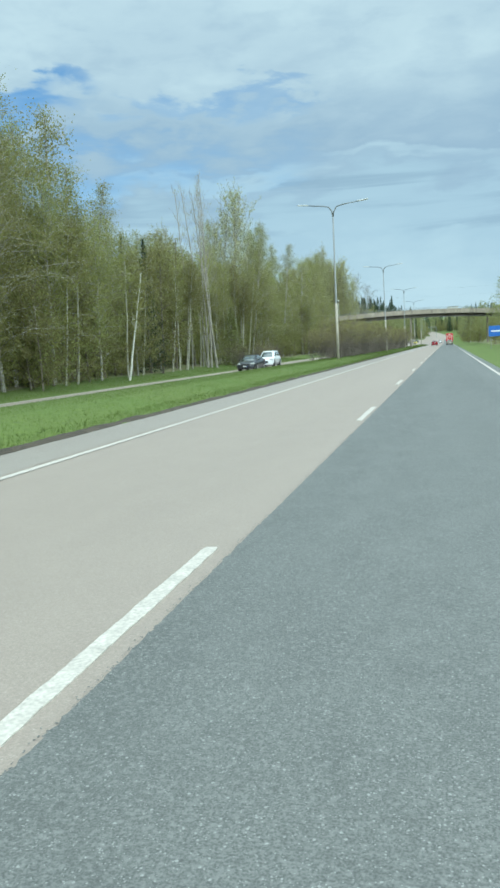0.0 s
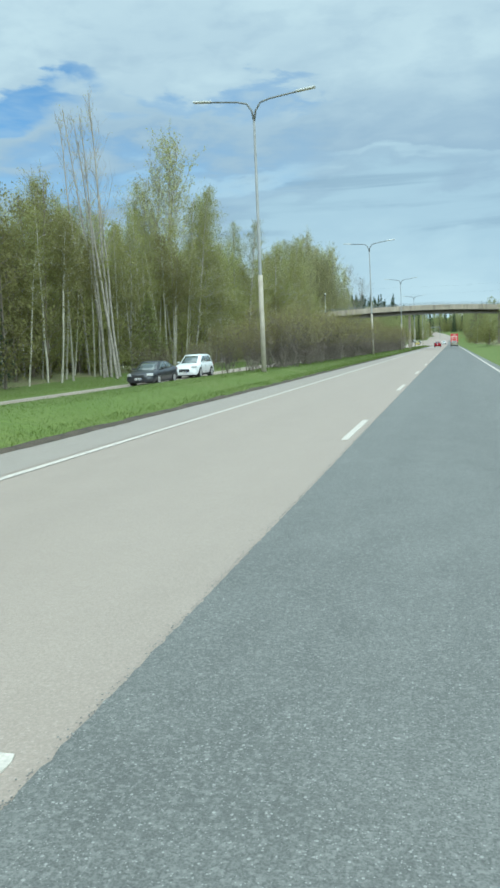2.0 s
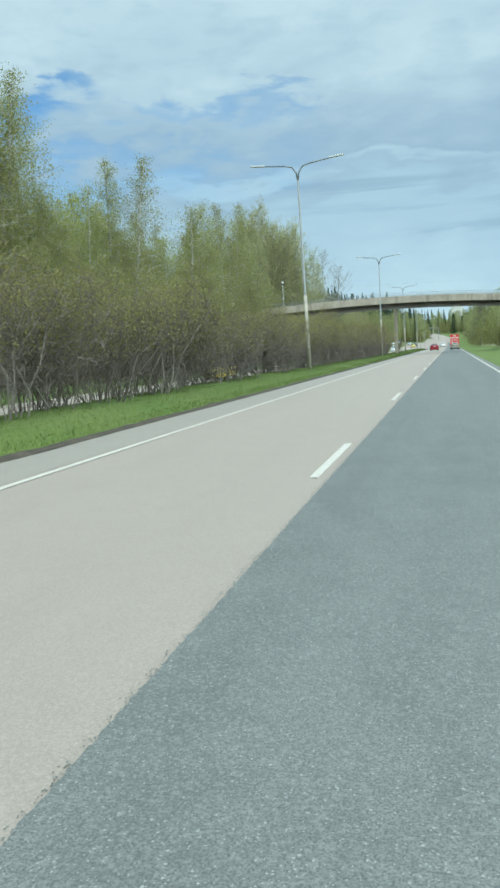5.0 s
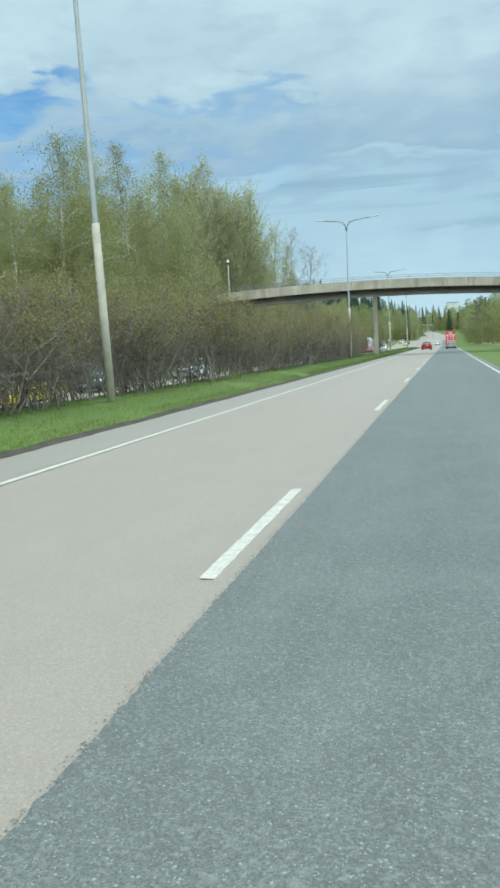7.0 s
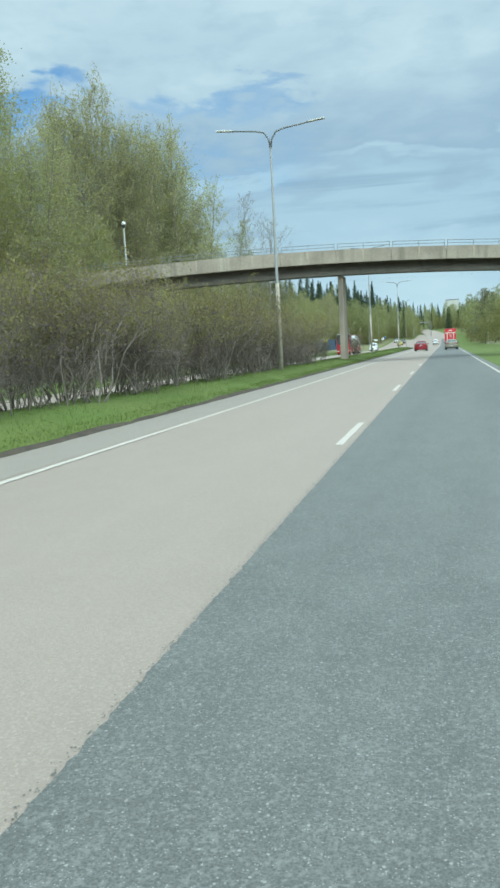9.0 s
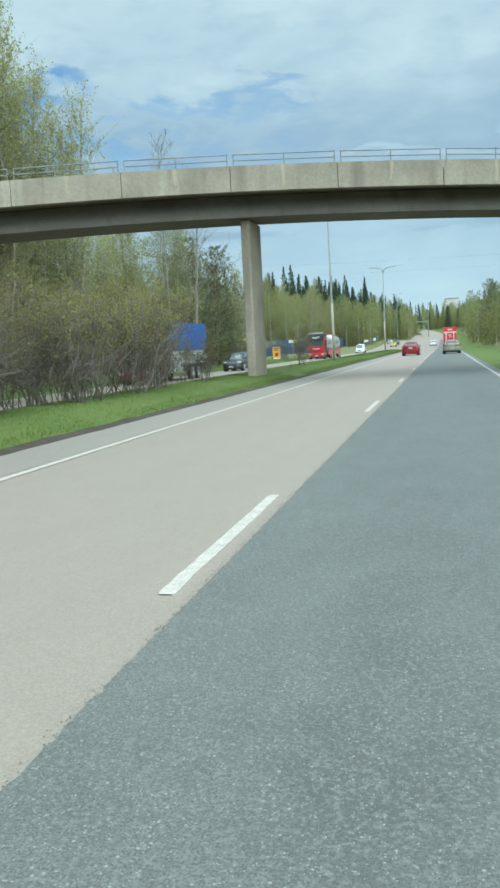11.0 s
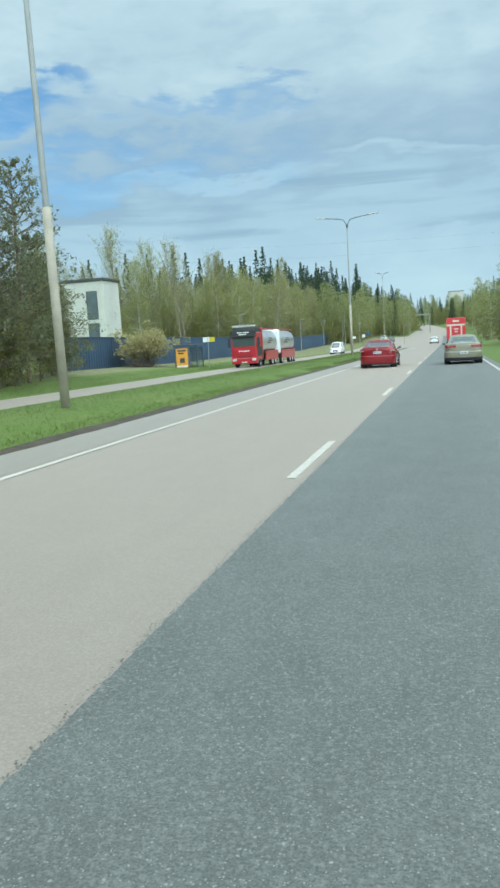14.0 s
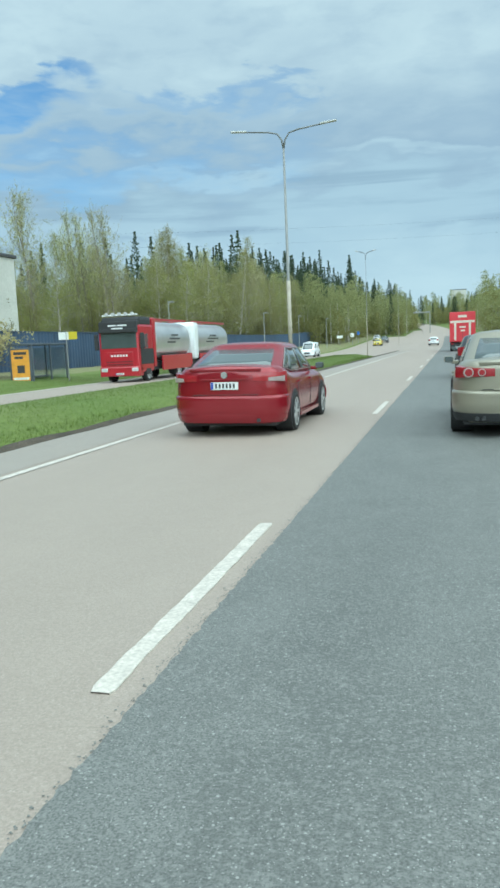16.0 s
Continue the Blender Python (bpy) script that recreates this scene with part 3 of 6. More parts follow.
for px_ in (-8.1, 9.5):
    bm = bmesh.new()
    z1 = bridge_pt(px_, 2, -0.86)[2]
    yc = BY + BS * px_ + 2.98
    box(bm, px_ - 0.20, px_ + 0.20, yc - 1.05, yc + 1.05, -0.4, z1 + 0.06, 0.06)
    part("pillar", bm, M_CONC, bridge)


# ---------- street lamps ----------
def street_lamp():
    lamp = base("street_lamp", "tall grey steel street lamp with two arms on the grass verge", "street lamp", group="street lamps along the verge")
    part("mast", tubed([(0, 0, -0.3), (0, 0, 4.36), (0, 0, 4.39), (0, 0, 11.1)], [0.095, 0.09, 0.075, 0.05], 12), M_MAST, lamp, smooth=True)
    part("mast_sleeve", tubed([(0, 0, -0.3), (0, 0, 4.4)], [0.108, 0.100], 12), M_SLEEVE, lamp, smooth=True)
    for s in (-1, 1):
        arm = [(0, 0, 11.0), (s * 0.08, 0, 11.45), (s * 0.3, 0, 11.78), (s * 0.75, 0, 11.9), (s * 2.0, 0, 12.04)]
        a = part("arm", tubed(arm, [0.05, 0.045, 0.042, 0.04, 0.036], 8), M_ARM, lamp, smooth=True)
        bm = boxed(min(s * 1.9, s * 2.75), max(s * 1.9, s * 2.75), -0.11, 0.11, 12.01, 12.09, 0.03)
        for v in bm.verts:
            v.co.z += 0.09 * (abs(v.co.x) - 1.9)
        part("lamp_head", bm, M_HEAD, a)
    return lamp


LAMPS = [9.5, 61.0, 112.3, 163.0, 213.9, 267.4]
first = street_lamp()
first.matrix_basis = pose(-8.25, LAMPS[0], 0.29)
LEAN = {112.3: -1.0, 213.9: -0.6}  # degrees out of the plumb
for y_ in LAMPS[1:]:
    copy_thing(first, pose(-8.25, y_, 0.29 + rise(y_), 0, LEAN.get(y_, 0.0), 0))
for x_, y_ in ((-9.2, 316.0), (-10.2, 388.0), (-11.2, 440.0)):
    copy_thing(first, pose(x_, y_, rise(y_) - 0.25) @ Matrix.Diagonal((0.42, 1, 0.97, 1)))


# ---------- plants ----------
def limb(verts, faces, pts, radii, sides=4):
    """Adds a tapered tube to lists of verts and faces."""
    start = len(verts)
    pts = [Vector(p) for p in pts]
    for i, p in enumerate(pts):
        d = (pts[min(i + 1, len(pts) - 1)] - pts[max(i - 1, 0)])
        d = d.normalized() if d.length > 1e-6 else Vector((0, 0, 1))
        a = d.orthogonal().normalized()
        b = d.cross(a)
        for k in range(sides):
            t = 2 * math.pi * k / sides
            verts.append(p + float(radii[i]) * (math.cos(t) * a + math.sin(t) * b))
    for i in range(len(pts) - 1):
        for k in range(sides):
            q, w = start + i * sides, start + (i + 1) * sides
            faces.append((q + k, q + (k + 1) % sides, w + (k + 1) % sides, w + k))


def leaf_cloud(name, centres, sizes, rng, mat, flat=0.0, narrow=0.6):
    """Small pointed leaves, each an island, at the centres."""
    n = len(centres)
    c = np.array(centres)
    u = rng.normal(size=(n, 3))
    u[:, 2] -= flat
    u /= np.linalg.norm(u, axis=1)[:, None]
    w = np.cross(u, rng.normal(size=(n, 3)))
    w /= np.linalg.norm(w, axis=1)[:, None] + 1e-9
    s = np.array(sizes)[:, None]
    v = np.empty((n, 3, 3))
    v[:, 0], v[:, 1], v[:, 2] = c + u * s * 1.1, c + w * s * narrow * 1.3 - u * s * 0.5, c - w * s * narrow * 1.3 - u * s * 0.5
    me = bpy.data.meshes.new(name)
    me.from_pydata(v.reshape(-1, 3).tolist(), [], np.arange(3 * n).reshape(n, 3).tolist())
    me.materials.append(mat)
    return me


def broadleaf(seed, height, bare, spread, leaves, mat, bark, leaf_size=0.13, stems=1, limbs=34, droop=0.25, radius=0.13, twigs=4, fan=0.0, splay=0.07, loose=0.16, point=1.0, apart=0.35, twig=1.0):
    """A slender spring tree: trunk meshes and a crown of limbs' leaves. Gives two meshes."""
    rng = np.random.default_rng(seed)
    tv, tf, cs, ss = [], [], [], []
    per = max(1, leaves // (stems * limbs))
    for st in range(stems):
        lean = rng.normal(0, 0.035, 2) + (rng.normal(0, splay, 2) if stems > 1 else 0)
        off = rng.normal(0, apart, 2) if stems > 1 else np.zeros(2)
        h = height * rng.uniform(0.86, 1.0) if st else height
        bend = rng.normal(0, 0.012, (8, 2)).cumsum(0) * h * 0.35
        tr = [Vector((off[0] + lean[0] * h * t + bend[i, 0], off[1] + lean[1] * h * t + bend[i, 1], h * t - 0.3)) for i, t in enumerate(np.linspace(0, 1, 8))]
        rad = [radius * (1 - 0.9 * t) + 0.012 for t in np.linspace(0, 1, 8)]
        limb(tv, tf, tr, rad, 6)

        def on_trunk(t):
            k = min(int(t * 7), 6)
            return tr[k].lerp(tr[k + 1], t * 7 - k)
        for j in range(limbs):
            t = bare + (0.985 - bare) * ((j + rng.uniform(0, 1)) / limbs) ** 0.9
            p = on_trunk(t)
            az = rng.uniform(0, 2 * math.pi)
            f = (t - bare) / (1 - bare)
            shape = min(1.0, 0.5 + f / 0.35) * ((1 - f) ** (0.58 * point) + 0.04)
            ln = max(0.25, spread * shape * rng.uniform(0.4, 1.05) * (1.2 if rng.random() < 0.12 else 1.0))
            up = rng.uniform(0.15, 0.9) + 0.3 * f + fan * rng.uniform(0.5, 1.5)
            ln *= 1 + 0.35 * fan
            d = Vector((math.cos(az), math.sin(az), up)).normalized()
            q1 = p + d * ln * 0.55
            q2 = q1 + (d + Vector((0, 0, -droop * 1.6))).normalized() * ln * 0.5
            r0 = 0.22 * radius * (1 - t) + 0.011
            limb(tv, tf, [p, q1, q2], [r0, r0 * 0.6, 0.005], 3)
            share = per * (0.12 + 0.88 * ln / (0.62 * spread)) / (twigs + 1)  # a longer limb bears more leaves
            for _ in range(twigs):
                u = rng.uniform(0.3, 1)
                s0 = p.lerp(q1, u) if rng.random() < 0.5 else q1.lerp(q2, u)
                s1 = s0 + Vector(rng.normal(0, 0.35, 3)) * ln * twig * (0.6 - 0.15 * fan) + Vector((0, 0, 0.12 - droop * 0.5 + 0.45 * fan))
                limb(tv, tf, [s0, s1], [0.008, 0.003], 3)
                for _ in range(max(1, round(share))):
                    c = s0.lerp(s1, rng.uniform(0.1, 1.15)) + Vector(rng.normal(0, loose, 3))
                    cs.append(tuple(c))
                    ss.append(leaf_size * rng.uniform(0.55, 1.3))
            for _ in range(max(1, round(share))):
                c = q1.lerp(q2, rng.uniform(-0.4, 1.1)) + Vector(rng.normal(0, loose * 1.35, 3))
                cs.append(tuple(c))
                ss.append(leaf_size * rng.uniform(0.55, 1.3))
    return mesh_of("trunk", tv, tf, bark), leaf_cloud("crown", cs, ss, rng, mat, droop)


def conifer(seed, height, bare, spread, mat, bark, layers=26, per_layer=7, size=0.2, per=26, pine=False):
    rng = np.random.default_rng(seed)
    tv, tf, cs, ss = [], [], [], []
    limb(tv, tf, [(0, 0, -0.3), (rng.normal(0, 0.1), 0, height * 0.5), (0, rng.normal(0, 0.1), height)], [0.02 * height * 0.6, 0.012 * height * 0.6, 0.02], 7)
    for j in range(layers):
        t = bare + (1 - bare) * (j + rng.uniform(0, 0.8)) / layers
        f = (t - bare) / (1 - bare)
        w = spread * ((1 - f) ** 0.85 + 0.03) if not pine else spread * ((1 - f) ** 0.6 + 0.16) * rng.uniform(0.6, 1.1)
        for k in range(per_layer):
            az = 2 * math.pi * (k + rng.uniform(0, 0.8)) / per_layer + j
            ln = w * rng.uniform(0.7, 1.1)
            d = Vector((math.cos(az), math.sin(az), -0.28 if not pine else rng.uniform(0.0, 0.35) + 0.5 * f))
            p = Vector((0, 0, height * t))
            q = p + d * ln
            if not pine:
                q.z += 0.10 * ln
            limb(tv, tf, [p, p.lerp(q, 0.6), q], [0.035, 0.02, 0.006], 3)
            for _ in range(int(per * (0.35 + ln / spread))):
                u = rng.uniform(0.2, 1.05) if not pine else (0.55 + 0.27 * rng.integers(0, 3) + rng.normal(0, 0.05))
                c = p.lerp(q, u) + Vector(rng.normal(0, (0.10 if not pine else 0.105) * ln ** 0.5, 3))
                c.z += (rng.uniform(-0.28, 0.28) - 0.08 * rng.random() * ln) if not pine else 0
                cs.append(tuple(c))
                ss.append(size * rng.uniform(0.6, 1.3))
    return mesh_of("trunk", tv, tf, bark), leaf_cloud("crown", cs, ss, rng, mat, 0.3 if not pine else -0.2, 0.34)


def shrub(seed, height, mat, buds, stems=11, twigs=30, size=0.05, spread=0.62, open_foot=0.26):
    """Crooked bare stems that carry a dense tangle of fine twigs and small leaves above the open foot."""
    rng = np.random.default_rng(seed)
    sv, sf, tv, tf, cs, ss = [], [], [], [], [], []
    for _ in range(stems):
        az, out = rng.uniform(0, 2 * math.pi), rng.uniform(0.05, spread)
        h = height * rng.uniform(0.6, 1.0)
        b0 = Vector((rng.normal(0, 0.3), rng.normal(0, 0.3), -0.15))
        k = Vector((math.cos(az) * out, math.sin(az) * out, 1))
        p = [b0] + [b0 + k * h * f + Vector(rng.normal(0, 0.07 + 0.17 * f, 3)) for f in (0.2, 0.42, 0.68, 0.95)]
        r = rng.uniform(0.012, 0.032)
        limb(sv, sf, p, [r, r * 0.9, r * 0.7, r * 0.4, 0.004], 4)
        for _ in range(twigs):
            f = open_foot + (0.95 - open_foot) * rng.random() ** 0.8
            i = min(3, int(np.searchsorted((0.2, 0.42, 0.68), f)))
            s0 = p[i].lerp(p[i + 1], rng.uniform(0.1, 1))
            s1 = s0 + Vector(rng.normal(0, 0.26, 3)) + Vector((0, 0, 0.30 * rng.random()))
            s2 = s1 + Vector(rng.normal(0, 0.22, 3)) + Vector((0, 0, 0.16))
            s3 = s1 + Vector(rng.normal(0, 0.24, 3)) + Vector((0, 0, 0.12))
            limb(tv, tf, [s0, s1, s2], [0.008, 0.006, 0.003], 3)
            limb(tv, tf, [s1, s3], [0.005, 0.003], 3)
            for _ in range(max(1, buds // (stems * twigs))):
                c = (s0 if rng.random() < 0.5 else s3).lerp(s2, rng.uniform(0.2, 1.1)) + Vector(rng.normal(0, 0.09, 3))
                if rng.random() < 1.8 * c.z / height - 0.60:
                    cs.append(tuple(c))
                    ss.append(size * rng.uniform(0.6, 1.4))
    return mesh_of("stems", sv, sf, M_STEM), mesh_of("twigs", tv, tf, M_TWIG), leaf_cloud("foliage", cs, ss, rng, mat)


def plant(name, meshes, label, category, group, m, names=("trunk", "crown")):
    ob = base(name, label, category, m, group)
    for n, me in zip(names, meshes):
        part(n, me, None, ob)
    return ob


BIRCH = [broadleaf(11, 16.5, 0.16, 5.0, 21000, M_LEAF, M_BIRCH, 0.055, limbs=78, twigs=8, loose=0.24, point=1.15), broadleaf(12, 14.0, 0.13, 4.8, 19000, M_LEAF, M_BIRCH, 0.055, radius=0.11, limbs=70, twigs=8, loose=0.26),
         broadleaf(13, 18.2, 0.20, 5.2, 22000, M_LEAF, M_BIRCH, 0.055, radius=0.15, limbs=80, twigs=8, loose=0.24, point=1.4), broadleaf(14, 12.6, 0.10, 4.6, 18000, M_LEAF, M_BIRCH, 0.055, radius=0.09, limbs=64, twigs=8, loose=0.26)]
GREY = [broadleaf(21, 17.5, 0.16, 5.0, 11000, M_LEAF2, M_ASPENTWIG, 0.066, stems=2, limbs=62, droop=-0.25, twigs=8, fan=0.7, loose=0.09, radius=0.12, splay=0.05, point=0.75),
        broadleaf(22, 19.0, 0.20, 5.2, 11000, M_LEAF2, M_ASPENTWIG, 0.066, stems=2, limbs=62, droop=-0.25, twigs=8, fan=0.8, loose=0.09, radius=0.13, splay=0.05, point=0.75)]
POLE = [broadleaf(25, 12.5, 0.62, 2.0, 3200, M_LEAF, M_ASPEN, 0.055, limbs=26, radius=0.075), broadleaf(26, 10.5, 0.56, 1.9, 3000, M_LEAF3, M_ASPEN, 0.055, limbs=24, radius=0.06)]
TRIO = broadleaf(31, 20.5, 0.42, 3.0, 900, M_LEAF2, M_CLUMP, 0.045, stems=6, limbs=22, droop=-0.2, radius=0.10, twigs=6, fan=0.8, splay=0.040, apart=0.75)
UNDER = [broadleaf(41, 7.5, 0.05, 3.2, 9600, M_LEAF3, M_BARK, 0.060, stems=2, limbs=34, radius=0.06), broadleaf(42, 5.5, 0.04, 2.9, 9000, M_LEAF, M_BARK, 0.058, stems=3, limbs=24, radius=0.05),
         broadleaf(43, 9.5, 0.06, 3.4, 10400, M_LEAF3, M_BARK, 0.060, stems=2, limbs=38, radius=0.07)]
SPRUCE = [conifer(51, 17.0, 0.05, 2.7, M_NEEDLE, M_BARK, layers=44, per_layer=6, per=15, size=0.17), conifer(52, 13.0, 0.04, 2.2, M_NEEDLE, M_BARK, layers=38, per_layer=6, per=15, size=0.16)]
YOUNG = conifer(53, 6.4, 0.03, 2.5, M_YOUNG, M_BARK, layers=22, per_layer=7, per=34, size=0.11)
PINE = [conifer(61, 11.5, 0.12, 3.1, M_PINE, M_PINEBARK, layers=21, per_layer=5, size=0.115, per=64, pine=True),
        conifer(62, 10.2, 0.08, 2.9, M_PINE, M_PINEBARK, layers=19, per_layer=5, size=0.115, per=64, pine=True)]
BARE = broadleaf(71, 15.5, 0.34, 6.0, 300, M_LEAF2, M_BARETREE, 0.018, limbs=40, droop=-0.03, twigs=40, radius=0.13, fan=0.15, twig=0.52)
SHRUB = [shrub(81, 3.1, M_BUD, 6400, size=0.032), shrub(82, 3.4, M_BUSHLEAF, 7600, size=0.031), shrub(83, 2.7, M_BUD, 4600, size=0.032), shrub(84, 3.6, M_BUSHLEAF, 8000, size=0.032)]
WILLOW = shrub(85, 2.3, M_WILLOW, 16000, stems=40, twigs=16, size=0.06, spread=0.85, open_foot=0.03)

KINDS = {"birch": (BIRCH, "birch_tree", "slender birch with pale trunk and thin spring leaves", "birch", "trees of the roadside wood"),
         "grey": (GREY, "aspen_tree", "tall aspen with a sparse buff spring crown", "aspen", "trees of the roadside wood"),
         "pole": (POLE, "sapling", "thin bare-stemmed young tree with a small crown", "tree", "trees of the roadside wood"),
         "under": (UNDER, "young_tree", "low young tree with dull green leaves in the wood", "tree", "undergrowth of the wood"),
         "spruce": (SPRUCE, "spruce_tree", "dark green spruce with drooping boughs", "spruce", "spruces"),
         "pine": (PINE, "pine_tree", "bushy dark pine with reddish trunk", "pine", "pines")}
prng = np.random.default_rng(5)
MADE = {}


def grow(kind, x, y, variant=None, scale=None):
    meshes, name, label, cat, group = KINDS[kind]
    i = int(prng.integers(len(meshes))) if variant is None else variant
    s = scale or prng.uniform(0.85, 1.12)
    m = Matrix.Translation((x, y, land(x, y))) @ Matrix.Rotation(prng.uniform(0, 6.28), 4, "Z") @ Matrix.Diagonal((s, s, s * prng.uniform(0.95, 1.08), 1))
    return plant(name, meshes[i], label, cat, group, m)


def wood(n, xr, yr, mix, gap, front=None, scale=None):
    """Scatters n trees; front(y) gives the wood's edge, behind which they stand."""
    pts, tries = [], 0
    while len(pts) < n and tries < n * 60:
        tries += 1
        y = prng.uniform(*yr)
        x1 = front(y) if front else xr[1]
        x = x1 - (x1 - xr[0]) * prng.random() ** 1.6
        if all((x - a) ** 2 + (y - b) ** 2 > gap ** 2 for a, b in pts):
            pts.append((x, y))
            r, acc = prng.random(), 0
            for k, w in mix:
                acc += w
                if r < acc:
                    break
            grow(k, x, y, scale=scale and prng.uniform(*scale))
    return pts


def edge_1(y):
    return float(np.interp(y, [0, 30, 45, 60, 80, 110, 190], [-23, -23.5, -24.5, -25, -26, -26, -26]))


# the wood before the bridge
LOW = (0.66, 0.92)
wood(96, (-48, 0), (18, 104), (("birch", 0.74), ("grey", 0.12), ("spruce", 0.02), ("birch", 1)), 2.2, edge_1, LOW)
wood(84, (-40, 0), (16, 125), (("under", 1),), 1.9, lambda y: edge_1(y) - 0.6, (1.0, 1.5))
wood(96, (-48, 0), (100, 184), (("birch", 0.92), ("grey", 0.03), ("birch", 1)), 2.0, edge_1, (0.86, 1.02))
wood(72, (-38, 0), (112, 184), (("under", 1),), 1.9, lambda y: edge_1(y) - 0.4)
for x, y, v, s in ((-24.0, 33, 2, 1.0), (-26.5, 36, 0, 1.12), (-25.0, 40, 1, 1.1), (-28.5, 42, 2, 0.95), (-24.0, 28, 0, 1.1), (-27, 30, 2, 1.0)):
    grow("birch", x, y, v, s)
for x, y, v, s in ((-27.8, 100.5, 1, 1.12), (-30.5, 103, 0, 1.02), (-26.6, 189.0, 0, 1.12), (-28.4, 185.5, 1, 1.15), (-26.8, 195.5, 1, 1.1), (-29.0, 199.5, 0, 1.08), (-29.2, 187.0, 1, 1.12), (-32, 184, 1, 1.1), (-28, 181, 0, 1.0), (-31, 178, 0, 1.0), (-34.5, 187.5, 1, 1.08), (-36, 181, 0, 1.15), (-27.5, 190.5, 0, 1.1), (-31.5, 191, 1, 1.05), (-27.5, 173, 0, 0.92), (-33, 173, 1, 0.92), (-35, 191, 1, 1.02), (-29, 194.5, 0, 1.02), (-25.8, 197.5, 0, 1.28), (-28.0, 197.0, 1, 1.18), (-31, 198.5, 1, 1.12), (-26.5, 201.5, 0, 1.12), (-27.0, 193.0, 1, 1.2), (-25.0, 204.0, 0, 1.0), (-28.5, 203.0, 1, 1.05), (-30.0, 190.0, 1, 1.18)):
    grow("grey", x, y, v, s)
plant("birch_tree", broadleaf(44, 8.2, 0.42, 1.3, 900, M_LEAF, M_WHITEBIRCH, 0.07, limbs=22, radius=0.085), "small crooked white birch at the edge of the grass", "birch", "trees of the roadside wood", pose(-22.8, 53.2, land(-22.8, 53.2), 0, 7.5))
for x, y, v, s in ((-24.5, 37, 2, 1.15), (-26, 43, 0, 1.2), (-28, 39, 2, 1.2), (-30, 44, 1, 1.25), (-25.5, 47, 3, 1.3), (-28, 48, 0, 1.1), (-31, 40, 2, 1.15), (-33, 46, 0, 1.2), (-26.5, 52, 1, 1.05), (-29.5, 53, 2, 0.95), (-32, 51, 0, 1.1)):
    grow("birch", x, y, v, s)
for x, y in ((-24, 42), (-25, 45), (-26.5, 49), (-24.8, 50), (-27.5, 44), (-28.5, 51), (-25.5, 55), (-27.5, 57), (-29, 60), (-26, 61)):
    grow("under", x, y)
for x, y, v, s in ((-29.5, 170.5, 2, 1.24), (-26.8, 160, 2, 1.02), (-27.2, 151, 0, 1.1), (-26.5, 146, 1, 1.18), (-26.6, 109, 2, 1.02), (-28.2, 114, 0, 1.1)):
    grow("birch", x, y, v, s)
# thin stems along the edge of the wood
wood(64, (-29, 0), (26, 126), (("pole", 1),), 0.8, lambda y: edge_1(y) + 0.4, (0.8, 1.15))
for x, y in ((-24.9, 73.0), (-25.3, 73.8), (-25.1, 74.9), (-25.8, 75.4), (-25.6, 93.5), (-25.0, 95.0), (-25.4, 96.2), (-25.9, 97.0), (-25.1, 98.3)):
    grow("pole", x, y)
plant("young_spruce", YOUNG, "young bright green spruce at the edge of the wood", "spruce", "spruces", Matrix.Translation((-24.0, 86.5, land(-24.0, 86.5))))
trio = plant("birch_clump", TRIO, "clump of tall bare white birch stems", "birch", "trees of the roadside wood", Matrix.Translation((-25.0, 79.5, land(-25.0, 79.5))) @ Matrix.Rotation(radians(-3.0), 4, "Y") @ Matrix.Rotation(radians(40), 4, "Z"))


# hedge of bare shrubs on the verge between the carriageways
hrng = np.random.default_rng(9)
SHRUB_PARTS = ("woody_frame", "twig_tangle", "foliage")
y_ = 63.0
while y_ < 180:
    for row in range(2):
        i = int(hrng.integers(4))
        x = -9.3 - 1.2 * row + hrng.normal(0, 0.25)
        y = y_ + hrng.uniform(-0.5, 0.5)
        if 63.6 < y < 67.4 or 101.8 < y < 106.4 or 126.3 < y < 129.9:  # openings in the hedge
            continue
        s = hrng.uniform(0.82, 1.12) * min(1.0, 0.6 + (y_ - 62) / 20)
        m = Matrix.Translation((x, y, land(x, y) - 0.03)) @ Matrix.Rotation(hrng.uniform(0, 6.28), 4, "Z") @ Matrix.Diagonal((s, s, s, 1))
        plant("shrub", SHRUB[i], "leafless brown shrub with tangled twigs on the verge", "shrub", "hedge on the verge", m, SHRUB_PARTS)
    y_ += hrng.uniform(1.35, 1.9)


# single shrubs near the bridge, and a brushy strip below the wood
for x, y, i, s in ((-10.6, 182.2, 2, 0.75), (-9.2, 183.6, 2, 0.66), (-10.8, 185.5, 0, 0.6), (-22.0, 82.0, 0, 0.8), (-22.6, 86.0, 2, 0.9), (-22.2, 90.5, 0, 0.8), (-22.8, 95.0, 2, 0.95), (-22.3, 99.5, 0, 0.85), (-22.6, 104.0, 2, 0.9)):
    m = Matrix.Translation((x, y, land(x, y) - 0.03)) @ Matrix.Rotation(hrng.uniform(0, 6.28), 4, "Z") @ Matrix.Diagonal((s, s, s, 1))
    plant("shrub", SHRUB[i], "leafless brown shrub standing by itself", "shrub", "single shrubs", m, SHRUB_PARTS)


